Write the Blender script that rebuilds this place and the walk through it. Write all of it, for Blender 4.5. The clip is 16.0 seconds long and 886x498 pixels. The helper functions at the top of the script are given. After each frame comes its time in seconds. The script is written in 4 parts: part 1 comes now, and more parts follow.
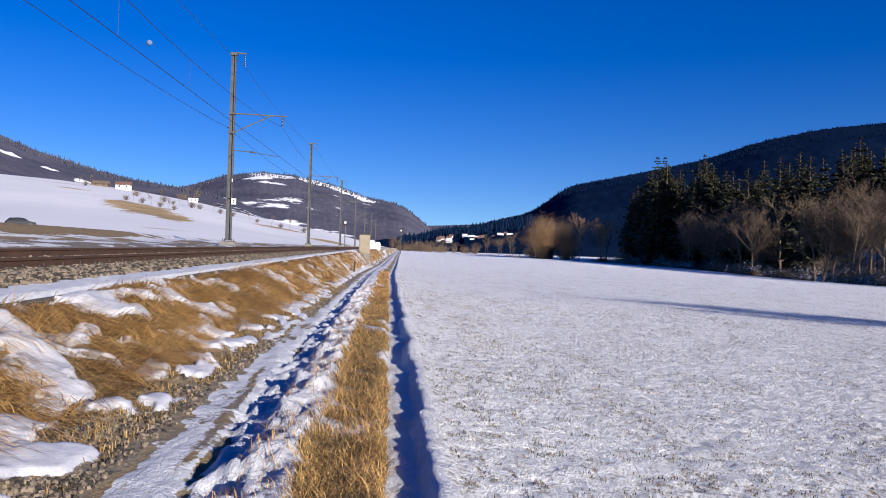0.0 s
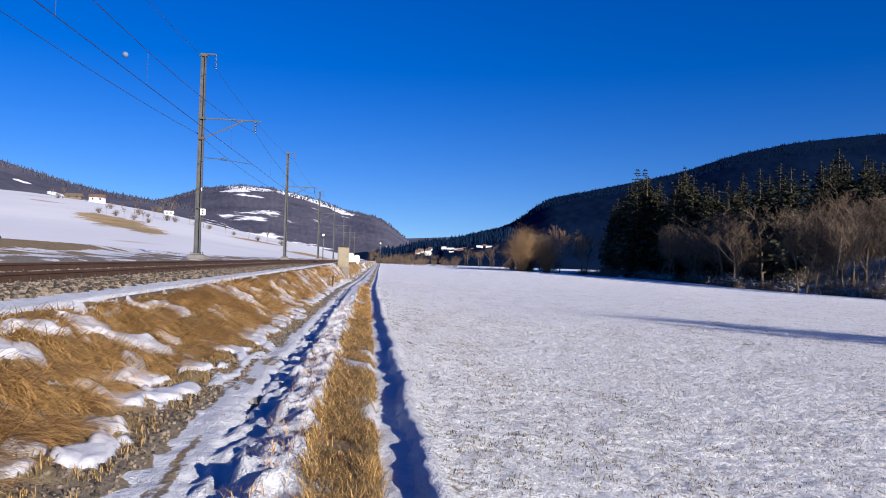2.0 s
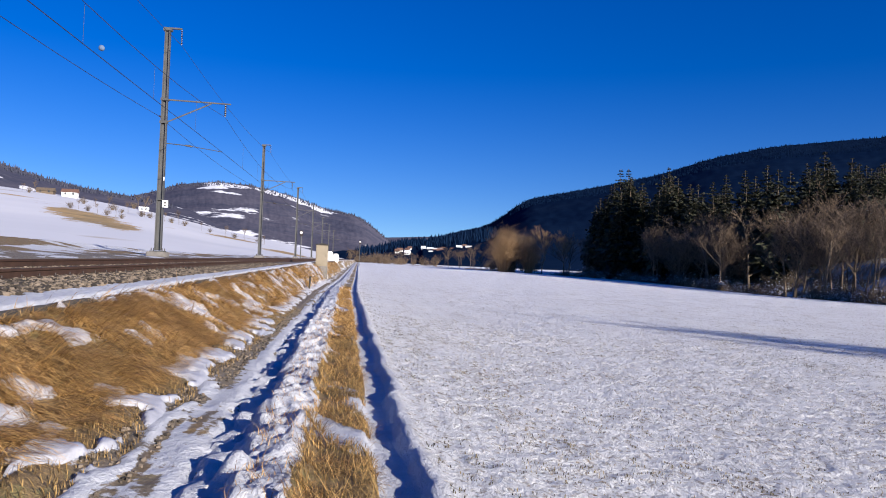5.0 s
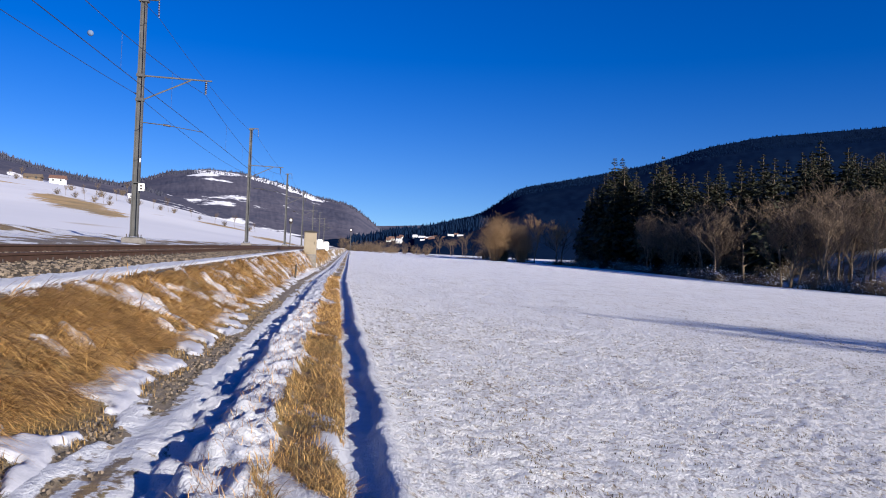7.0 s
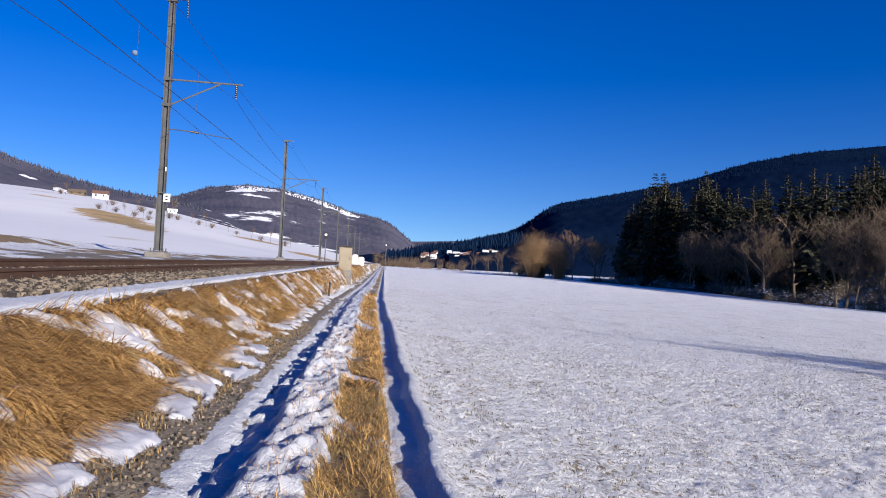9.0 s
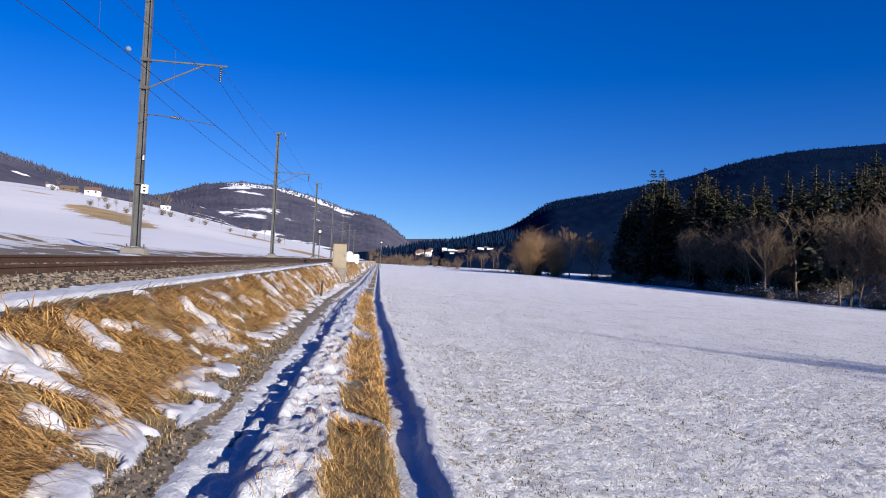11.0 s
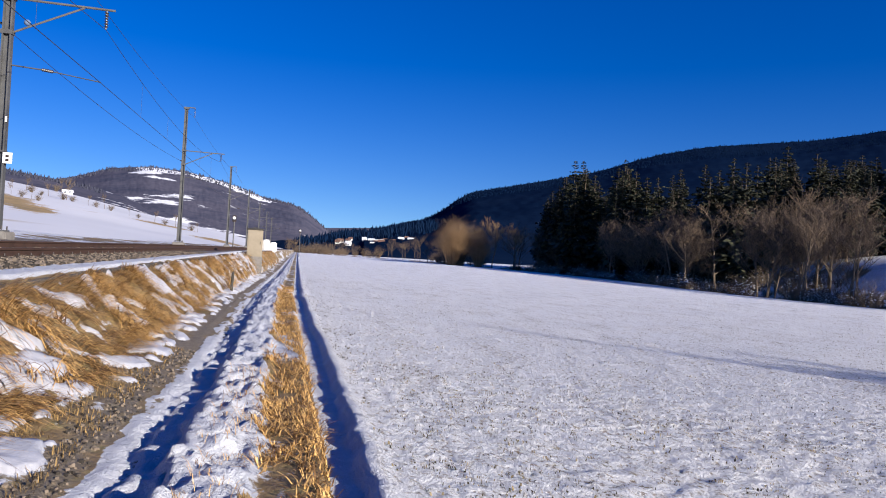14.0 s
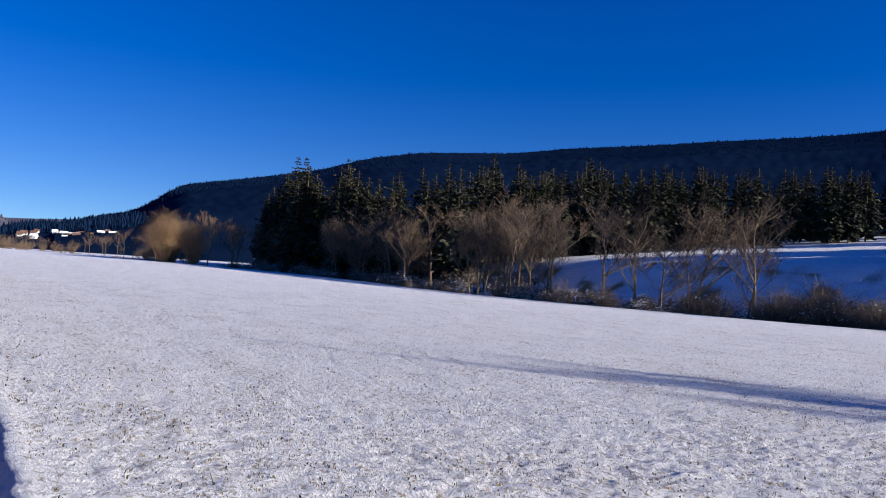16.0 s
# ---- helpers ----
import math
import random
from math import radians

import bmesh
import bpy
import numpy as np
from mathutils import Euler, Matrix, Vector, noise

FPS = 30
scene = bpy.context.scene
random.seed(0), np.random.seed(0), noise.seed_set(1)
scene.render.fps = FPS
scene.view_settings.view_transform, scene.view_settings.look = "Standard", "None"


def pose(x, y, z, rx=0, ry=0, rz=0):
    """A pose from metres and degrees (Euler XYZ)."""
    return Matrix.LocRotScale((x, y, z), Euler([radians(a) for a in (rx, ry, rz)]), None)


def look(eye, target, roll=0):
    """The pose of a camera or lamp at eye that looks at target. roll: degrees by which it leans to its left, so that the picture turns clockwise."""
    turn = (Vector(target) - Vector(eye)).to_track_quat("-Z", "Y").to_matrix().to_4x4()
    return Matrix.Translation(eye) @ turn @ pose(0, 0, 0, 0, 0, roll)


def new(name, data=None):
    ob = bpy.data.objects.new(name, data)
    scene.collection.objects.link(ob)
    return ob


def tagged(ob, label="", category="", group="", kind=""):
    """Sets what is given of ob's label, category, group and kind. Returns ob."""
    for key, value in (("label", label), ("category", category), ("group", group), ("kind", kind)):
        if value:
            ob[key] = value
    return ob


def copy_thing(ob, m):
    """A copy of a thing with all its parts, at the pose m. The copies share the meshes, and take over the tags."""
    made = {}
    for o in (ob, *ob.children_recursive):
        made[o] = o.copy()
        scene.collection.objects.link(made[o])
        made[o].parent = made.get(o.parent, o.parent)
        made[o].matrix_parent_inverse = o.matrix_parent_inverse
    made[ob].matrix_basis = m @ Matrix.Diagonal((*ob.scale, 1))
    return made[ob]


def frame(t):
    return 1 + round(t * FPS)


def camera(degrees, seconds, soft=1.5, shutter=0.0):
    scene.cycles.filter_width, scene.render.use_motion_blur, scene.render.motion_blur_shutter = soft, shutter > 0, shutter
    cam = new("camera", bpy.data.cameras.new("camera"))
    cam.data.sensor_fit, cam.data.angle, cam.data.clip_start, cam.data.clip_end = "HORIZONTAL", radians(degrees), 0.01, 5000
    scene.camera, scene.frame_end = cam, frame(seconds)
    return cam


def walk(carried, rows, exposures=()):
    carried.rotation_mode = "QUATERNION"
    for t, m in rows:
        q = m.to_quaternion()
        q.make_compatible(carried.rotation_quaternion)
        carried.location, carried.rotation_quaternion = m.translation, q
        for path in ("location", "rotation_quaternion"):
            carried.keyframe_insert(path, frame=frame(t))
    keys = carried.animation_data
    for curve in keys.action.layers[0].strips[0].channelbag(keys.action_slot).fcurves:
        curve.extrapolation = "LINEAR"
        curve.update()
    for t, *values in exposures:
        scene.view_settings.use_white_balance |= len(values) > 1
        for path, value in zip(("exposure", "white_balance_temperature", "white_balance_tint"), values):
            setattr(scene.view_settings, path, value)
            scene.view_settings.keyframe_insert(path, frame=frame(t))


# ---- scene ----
# the camera: seconds, place, yaw, pitch, roll
cam = camera(63.23, 16.0, soft=1.0)
PATH = [
    (0.0, 0.00, 0.26, 1.706, -3.34, 0.02, 1.89),
    (0.5, -0.07, 0.87, 1.728, -3.08, 0.64, 1.90),
    (1.0, -0.08, 1.37, 1.731, -3.47, 1.02, 1.87),
    (1.5, -0.14, 1.97, 1.735, -4.02, 1.06, 1.80),
    (2.0, -0.13, 2.49, 1.721, -4.99, 1.08, 1.72),
    (2.5, -0.21, 3.09, 1.737, -5.63, 1.06, 1.81),
    (3.0, -0.22, 3.62, 1.726, -6.04, 0.96, 1.82),
    (3.5, -0.27, 4.25, 1.725, -6.24, 0.91, 1.89),
    (4.0, -0.28, 4.81, 1.738, -6.40, 1.00, 2.11),
    (4.5, -0.31, 5.36, 1.747, -6.50, 1.20, 2.19),
    (7.0, -0.20, 7.68, 1.719, -7.37, 0.24, 2.51),
    (7.5, -0.20, 8.22, 1.731, -6.89, 0.54, 2.68),
    (8.0, -0.26, 8.93, 1.740, -5.82, 0.86, 2.74),
    (8.5, -0.28, 9.53, 1.741, -5.04, 1.15, 2.80),
    (9.0, -0.34, 10.26, 1.739, -4.59, 1.37, 2.84),
    (11.5, -0.44, 13.09, 1.716, -5.43, 1.02, 2.94),
    (12.0, -0.43, 13.73, 1.702, -6.23, 0.52, 2.87),
    (12.5, -0.46, 14.42, 1.699, -7.25, 0.52, 2.82),
    (13.0, -0.48, 15.04, 1.675, -8.13, 0.60, 2.80),
    (13.5, -0.56, 15.68, 1.691, -9.19, 0.59, 3.06),
    (14.0, -0.58, 16.27, 1.691, -11.44, 0.71, 3.23),
    (14.5, -0.63, 16.87, 1.714, -15.22, 0.91, 3.47),
    (15.0, -0.57, 17.42, 1.712, -20.46, 1.27, 3.56),
    (15.5, -0.48, 18.15, 1.665, -27.15, 1.39, 3.45),
    (16.0, -0.38, 18.73, 1.625, -33.54, 1.89, 3.66),
]
walk(cam, [(t, pose(x, y, z, 90 + p, 0, w) @ pose(0, 0, 0, 0, 0, r)) for t, x, y, z, w, p, r in PATH])

# ---- light: low winter sun from behind on the right, clear sky ----
SUN_EL, SUN_AZ = 17.0, 143.0            # degrees; azimuth clockwise from +y
world = bpy.data.worlds.new("world")
scene.world = world
world.use_nodes = True
wn = world.node_tree.nodes
sky = wn.new("ShaderNodeTexSky")
sky.sky_type = "NISHITA"
sky.sun_disc = False
sky.sun_elevation, sky.sun_rotation = radians(SUN_EL), radians(SUN_AZ)
sky.altitude, sky.air_density, sky.dust_density, sky.ozone_density = 300, 1.0, 0.15, 3.5
wn["Background"].inputs["Strength"].default_value = 0.082
deep = wn.new("ShaderNodeHueSaturation")      # the film's vivid blue
deep.inputs["Saturation"].default_value = 1.40
deep.inputs["Hue"].default_value = 0.527
lift = wn.new("ShaderNodeVectorMath")        # a dry winter air: little glare along the horizon
lift.operation = "ADD"
lift.inputs[1].default_value = (0, 0, 0.074)
level = wn.new("ShaderNodeVectorMath")
level.operation = "NORMALIZE"
world.node_tree.links.new(wn.new("ShaderNodeTexCoord").outputs["Generated"], lift.inputs[0])
world.node_tree.links.new(lift.outputs[0], level.inputs[0])
world.node_tree.links.new(level.outputs[0], sky.inputs["Vector"])
world.node_tree.links.new(sky.outputs[0], deep.inputs["Color"])
world.node_tree.links.new(deep.outputs[0], wn["Background"].inputs["Color"])
SUN_DIR = Vector((math.sin(radians(SUN_AZ)) * math.cos(radians(SUN_EL)), math.cos(radians(SUN_AZ)) * math.cos(radians(SUN_EL)), math.sin(radians(SUN_EL))))
lamp = bpy.data.lights.new("sun", "SUN")
lamp.energy, lamp.angle, lamp.color = 5.0, radians(0.53), (1.0, 0.92, 0.835)
sun = new("sun", lamp)
sun.matrix_world = look(SUN_DIR * 100, (0, 0, 0))
scene.view_settings.exposure = 0.80


# ---- material helpers ----
def nodes_of(name):
    m = bpy.data.materials.new(name)
    m.use_nodes = True
    return m, m.node_tree.nodes, m.node_tree.links, m.node_tree.nodes["Principled BSDF"]


def noise_node(n, l, scale, detail=4.0, rough=0.6, stretch=None, coord="Object"):
    co = n.new("ShaderNodeTexCoord").outputs[coord]
    if stretch:
        mp = n.new("ShaderNodeMapping")
        mp.inputs["Scale"].default_value = stretch
        l.new(co, mp.inputs["Vector"])
        co = mp.outputs[0]
    t = n.new("ShaderNodeTexNoise")
    t.inputs["Scale"].default_value, t.inputs["Detail"].default_value, t.inputs["Roughness"].default_value = scale, detail, rough
    l.new(co, t.inputs["Vector"])
    return t.outputs["Fac"]


def ramp(n, l, fac, stops):
    r = n.new("ShaderNodeValToRGB")
    e = r.color_ramp.elements
    while len(e) < len(stops):
        e.new(0.5)
    for k, (p, c) in zip(e, stops):
        k.position, k.color = p, (*c, 1) if len(c) == 3 else c
    l.new(fac, r.inputs["Fac"])
    return r.outputs["Color"]


def math_node(n, l, op, a, b, clamp=False):
    m = n.new("ShaderNodeMath")
    m.operation, m.use_clamp = op, clamp
    for s, v in zip(m.inputs, (a, b)):
        if isinstance(v, (int, float)):
            s.default_value = v
        else:
            l.new(v, s)
    return m.outputs[0]


def mix_node(n, l, fac, a, b):
    m = n.new("ShaderNodeMix")
    m.data_type = "RGBA"
    for s, v in ((m.inputs[0], fac), (m.inputs[6], a), (m.inputs[7], b)):
        if isinstance(v, (int, float)):
            s.default_value = v
        elif isinstance(v, tuple):
            s.default_value = (*v, 1)
        else:
            l.new(v, s)
    return m.outputs[2]


def bump(n, l, b, height, strength=0.5, dist=0.02):
    k = n.new("ShaderNodeBump")
    k.inputs["Strength"].default_value, k.inputs["Distance"].default_value = strength, dist
    l.new(height, k.inputs["Height"])
    l.new(k.outputs[0], b.inputs["Normal"])


def attribute(n, name):
    a = n.new("ShaderNodeAttribute")
    a.attribute_name = name
    return a.outputs["Fac"]


def grained(name, dark, light, scale=8.0, rough=0.8, metal=0.0, relief=0.3, stretch=None, fine=60.0, dist=0.01, random_tint=0.0):
    """Two tones of one surface at two scales, with fine relief."""
    m, n, l, b = nodes_of(name)
    big = noise_node(n, l, scale, 5, 0.65, stretch)
    small = noise_node(n, l, fine, 3, 0.6, stretch)
    both = math_node(n, l, "ADD", math_node(n, l, "MULTIPLY", big, 0.65), math_node(n, l, "MULTIPLY", small, 0.35))
    if random_tint:
        info = n.new("ShaderNodeNewGeometry").outputs["Random Per Island"]
        both = math_node(n, l, "ADD", both, math_node(n, l, "MULTIPLY", math_node(n, l, "SUBTRACT", info, 0.5), random_tint))
    l.new(ramp(n, l, both, [(0.32, dark), (0.68, light)]), b.inputs["Base Color"])
    b.inputs["Roughness"].default_value, b.inputs["Metallic"].default_value = rough, metal
    if relief:
        bump(n, l, b, both, relief, dist)
    return m


# ---- mesh helpers ----
def link_mesh(name, verts, faces, material, parent=None, smooth=False):
    me = bpy.data.meshes.new(name)
    me.from_pydata([tuple(v) for v in verts], [], [tuple(f) for f in faces])
    me.materials.append(material)
    if smooth:
        me.polygons.foreach_set("use_smooth", [True] * len(me.polygons))
    me.update()
    ob = new(name, me)
    if parent:
        ob.parent = parent
    return ob


def raw_mesh(name, verts, quads, material, smooth=True, attrs=None):
    """A large quad mesh from numpy arrays, with float attributes on its points."""
    me = bpy.data.meshes.new(name)
    k = quads.shape[1]
    me.vertices.add(len(verts))
    me.vertices.foreach_set("co", np.ascontiguousarray(verts, dtype=np.float32).ravel())
    me.loops.add(quads.size)
    me.loops.foreach_set("vertex_index", np.ascontiguousarray(quads, dtype=np.int32).ravel())
    me.polygons.add(len(quads))
    me.polygons.foreach_set("loop_start", np.arange(0, quads.size, k, dtype=np.int32))
    me.polygons.foreach_set("use_smooth", np.full(len(quads), smooth))
    for key, v in (attrs or {}).items():
        me.attributes.new(key, "FLOAT", "POINT").data.foreach_set("value", np.ascontiguousarray(v, dtype=np.float32))
    me.materials.append(material)
    me.update(calc_edges=True)
    me.validate()
    return new(name, me)


def grid_quads(rows, cols):
    i = np.arange(rows * cols).reshape(rows, cols)
    return np.stack([i[:-1, :-1], i[:-1, 1:], i[1:, 1:], i[1:, :-1]], -1).reshape(-1, 4)


def part(name, bm, material, parent, label=""):
    me = bpy.data.meshes.new(name)
    bm.to_mesh(me)
    bm.free()
    me.materials.append(material)
    ob = new(name, me)
    ob.parent = parent
    if label:
        ob["label"] = label
    return ob


def box_bm(x0, x1, y0, y1, z0, z1, bevel=0.0, bm=None):
    bm = bm or bmesh.new()
    made = bmesh.ops.create_cube(bm, size=1, matrix=Matrix.Translation(((x0 + x1) / 2, (y0 + y1) / 2, (z0 + z1) / 2)) @ Matrix.Diagonal((x1 - x0, y1 - y0, z1 - z0, 1)))
    if bevel:
        edges = list({e for v in made["verts"] for e in v.link_edges})
        bmesh.ops.bevel(bm, geom=edges, offset=bevel, segments=2, affect="EDGES")
    return bm


def rod_bm(a, b, r0, r1=None, sides=8, bm=None):
    bm = bm or bmesh.new()
    a, b = Vector(a), Vector(b)
    turn = (b - a).to_track_quat("Z", "Y").to_matrix().to_4x4()
    bmesh.ops.create_cone(bm, cap_ends=True, segments=sides, radius1=r0, radius2=r0 if r1 is None else r1, depth=(b - a).length, matrix=Matrix.Translation((a + b) / 2) @ turn)
    return bm


def extrude_y(profile, ys, x, z, name, material, parent=None):
    """A closed profile swept along y; x and z may be functions of y."""
    k = len(profile)
    verts = [(px + x(y), y, pz + z(y)) for y in ys for px, pz in profile]
    faces = [(i * k + j, i * k + (j + 1) % k, (i + 1) * k + (j + 1) % k, (i + 1) * k + j) for i in range(len(ys) - 1) for j in range(k)]
    faces += [tuple(range(k))[::-1], tuple(range((len(ys) - 1) * k, len(ys) * k))]
    return link_mesh(name, verts, faces, material, parent)


# ---- value noise on arrays ----
def hash_grid(ix, iy, seed):
    h = (ix.astype(np.int64) * 374761393 + iy.astype(np.int64) * 668265263 + seed * 1274126177) & 0x7FFFFFFF
    h = ((h ^ (h >> 13)) * 1274126177) & 0x7FFFFFFF
    return ((h ^ (h >> 16)) & 0xFFFF) / 65535.0


def vnoise(x, y, seed=0):
    x, y = np.asarray(x, float), np.asarray(y, float)
    ix, iy = np.floor(x), np.floor(y)
    fx, fy = x - ix, y - iy
    fx, fy = fx * fx * (3 - 2 * fx), fy * fy * (3 - 2 * fy)
    a, b = hash_grid(ix, iy, seed), hash_grid(ix + 1, iy, seed)
    c, d = hash_grid(ix, iy + 1, seed), hash_grid(ix + 1, iy + 1, seed)
    return (a * (1 - fx) + b * fx) * (1 - fy) + (c * (1 - fx) + d * fx) * fy


def fbm(x, y, seed=0, octaves=4):
    total, amp, norm = 0, 1.0, 0
    for o in range(octaves):
        total = total + amp * vnoise(x * 2**o + 17.3 * o, y * 2**o - 9.1 * o, seed + o)
        norm += amp
        amp *= 0.5
    return total / norm


def step(a, b, v):
    t = np.clip((v - a) / (b - a), 0, 1)
    return t * t * (3 - 2 * t)


# ---- materials ----
STRAW = grained("straw", (0.15, 0.07, 0.016), (0.68, 0.41, 0.14), 2.0, 0.75, relief=0, random_tint=0.9)
STRAW_DARK = grained("straw_dark", (0.09, 0.055, 0.018), (0.36, 0.23, 0.08), 2.0, 0.8, relief=0, random_tint=0.7)
STUBBLE = grained("field_stubble", (0.04, 0.035, 0.018), (0.20, 0.16, 0.085), 2.0, 0.8, relief=0, random_tint=0.8)
RUST = grained("rusty_steel", (0.035, 0.018, 0.012), (0.085, 0.045, 0.03), 3.0, 0.75, 0.3, 0.3)
RAILHEAD = grained("rail_head", (0.10, 0.07, 0.055), (0.22, 0.17, 0.14), 2.0, 0.4, 0.8, 0.1)
BALLAST = grained("ballast_stone", (0.03, 0.024, 0.018), (0.19, 0.15, 0.11), 4.0, 0.9, relief=0.4, random_tint=0.9)
STEEL = grained("mast_steel", (0.045, 0.046, 0.046), (0.13, 0.13, 0.125), 1.5, 0.6, 0.2, 0.2)
TUBE = grained("galvanised_tube", (0.12, 0.115, 0.105), (0.24, 0.23, 0.21), 3.0, 0.5, 0.5, 0.1)
DARK = grained("dark_insulator", (0.02, 0.015, 0.012), (0.05, 0.035, 0.03), 5.0, 0.35, 0, 0.1)
WIRE = grained("copper_wire", (0.03, 0.03, 0.032), (0.07, 0.065, 0.06), 3.0, 0.5, 0.5, 0)
CONCRETE = grained("concrete", (0.10, 0.095, 0.085), (0.24, 0.22, 0.20), 4.0, 0.9, 0, 0.4)
BOARD = grained("weathered_board", (0.025, 0.022, 0.018), (0.10, 0.09, 0.075), 2.0, 0.9, 0, 0.4)
CABINET = grained("beige_paint", (0.20, 0.165, 0.11), (0.27, 0.225, 0.155), 2.0, 0.6, 0, 0.1)
WHITE = grained("white_paint", (0.70, 0.69, 0.66), (0.82, 0.81, 0.78), 2.0, 0.6, 0, 0.1)
ROOF = grained("roof_tiles", (0.10, 0.05, 0.035), (0.20, 0.11, 0.08), 2.0, 0.85, 0, 0.3)
BARK = grained("bark", (0.05, 0.036, 0.025), (0.22, 0.165, 0.11), 2.0, 0.9, 0, 0.4)
TWIG = grained("twigs", (0.045, 0.031, 0.021), (0.20, 0.14, 0.088), 0.6, 0.9, 0, 0, random_tint=0.5)
WILLOW = grained("willow_twigs", (0.17, 0.10, 0.045), (0.36, 0.235, 0.12), 0.6, 0.85, 0, 0, random_tint=0.5)
NEEDLES = grained("needles", (0.009, 0.013, 0.007), (0.048, 0.050, 0.022), 0.5, 0.8, 0, 0, random_tint=0.6)
GLASS = grained("window_glass", (0.02, 0.025, 0.03), (0.05, 0.06, 0.07), 1.0, 0.15, 0, 0)
CARPAINT = grained("dark_car_paint", (0.012, 0.013, 0.016), (0.02, 0.022, 0.026), 1.0, 0.25, 0.2, 0)


def snow_material(name="snow"):
    m, n, l, b = nodes_of(name)
    a = noise_node(n, l, 3, 5, 0.6)
    c = noise_node(n, l, 90, 3, 0.7)
    l.new(ramp(n, l, a, [(0.3, (0.74, 0.76, 0.80)), (0.7, (0.86, 0.87, 0.88))]), b.inputs["Base Color"])
    b.inputs["Roughness"].default_value = 0.55
    bump(n, l, b, c, 0.4, 0.01)
    return m


SNOW = snow_material()
OLD_SNOW = grained("old_snow", (0.36, 0.37, 0.40), (0.54, 0.54, 0.57), 5.0, 0.5, 0, 0.5, fine=50.0, dist=0.02)


def ground_material():
    """Snow over straw, soil and gravel, by the masks on the sheet, with ragged edges; field snow is thin over stubble."""
    m, n, l, b = nodes_of("ground")
    edge = noise_node(n, l, 14, 6, 0.7)
    fine = noise_node(n, l, 70, 3, 0.7)
    mid = noise_node(n, l, 5, 6, 0.7)
    broad = noise_node(n, l, 0.25, 5, 0.6)
    grass = ramp(n, l, mid, [(0.3, (0.09, 0.065, 0.03)), (0.5, (0.24, 0.16, 0.07)), (0.7, (0.16, 0.15, 0.05))])
    v = n.new("ShaderNodeTexVoronoi")
    v.inputs["Scale"].default_value = 45
    l.new(n.new("ShaderNodeTexCoord").outputs["Object"], v.inputs["Vector"])
    gravel = mix_node(n, l, 0.55, ramp(n, l, fine, [(0.3, (0.06, 0.05, 0.038)), (0.7, (0.24, 0.20, 0.15))]), ramp(n, l, v.outputs["Color"], [(0.1, (0.07, 0.06, 0.045)), (0.9, (0.28, 0.235, 0.175))]))
    under = mix_node(n, l, attribute(n, "gravel"), grass, gravel)
    # stubble that pokes through the field's thin snow
    co = n.new("ShaderNodeTexCoord").outputs["Object"]
    st = noise_node(n, l, 19, 5, 0.68, (1.0, 0.75, 1.0))
    st2 = noise_node(n, l, 1.1, 4, 0.6, (1.0, 0.45, 1.0))
    poke = math_node(n, l, "ADD", math_node(n, l, "MULTIPLY", st, 0.75), math_node(n, l, "MULTIPLY", st2, 0.30))
    field_snow = ramp(n, l, poke, [(0.39, (0.05, 0.05, 0.05)), (0.455, (0.85, 0.85, 0.85)), (0.53, (1, 1, 1))])
    speck = ramp(n, l, noise_node(n, l, 17, 3, 0.6, (1.0, 0.8, 1.0)), [(0.32, (0.30, 0.30, 0.30)), (0.44, (0.92, 0.92, 0.92)), (0.50, (1, 1, 1))])
    gaps = ramp(n, l, noise_node(n, l, 4.2, 5, 0.7, (0.55, 1.0, 1.0)), [(0.27, (0.1, 0.1, 0.1)), (0.31, (1, 1, 1))])
    field_snow = math_node(n, l, "MULTIPLY", math_node(n, l, "MULTIPLY", field_snow, speck), gaps)
    snow = math_node(n, l, "ADD", attribute(n, "snow"), math_node(n, l, "MULTIPLY", math_node(n, l, "SUBTRACT", edge, 0.5), 0.7))
    cover = ramp(n, l, snow, [(0.46, (0, 0, 0)), (0.54, (1, 1, 1))])
    fieldy = attribute(n, "field")
    thin = mix_node(n, l, fieldy, (1.0, 1.0, 1.0), field_snow)
    amount = math_node(n, l, "MULTIPLY", cover, thin)
    white = ramp(n, l, broad, [(0.3, (0.84, 0.85, 0.87)), (0.7, (0.91, 0.91, 0.91))])
    packed = ramp(n, l, mid, [(0.3, (0.47, 0.49, 0.53)), (0.7, (0.63, 0.64, 0.67))])      # old, trodden snow
    white = mix_node(n, l, fieldy, packed, white)
    l.new(mix_node(n, l, amount, under, white), b.inputs["Base Color"])
    b.inputs["Roughness"].default_value = 0.7
    height = math_node(n, l, "ADD", math_node(n, l, "MULTIPLY", st, 1.0), math_node(n, l, "MULTIPLY", fine, 0.4))
    height = math_node(n, l, "MULTIPLY", height, math_node(n, l, "ADD", math_node(n, l, "MULTIPLY", fieldy, 0.65), 0.35))
    bump(n, l, b, height, 1.0, 0.10)
    return m


GROUND = ground_material()

# ---- the lie of the land ----
def track_x(y):
    """How far the path bears to the left as it goes on."""
    return -0.016 * (np.clip(y, -20, 40) - 5)


def path_z(y):
    """The path lies above the field and comes down to it further on."""
    return np.interp(y, (-20, 10, 22, 40, 70), (0.47, 0.47, 0.36, 0.25, 0.0))


def trough_z(y):
    return 1.03 + 0.006 * np.clip(y, 0, 60)


def rail_z(y):
    return 1.36 + 0.003 * np.clip(y, 0, 60)


CANT = 0.07
TRACK, TROUGH = -6.1, -3.5


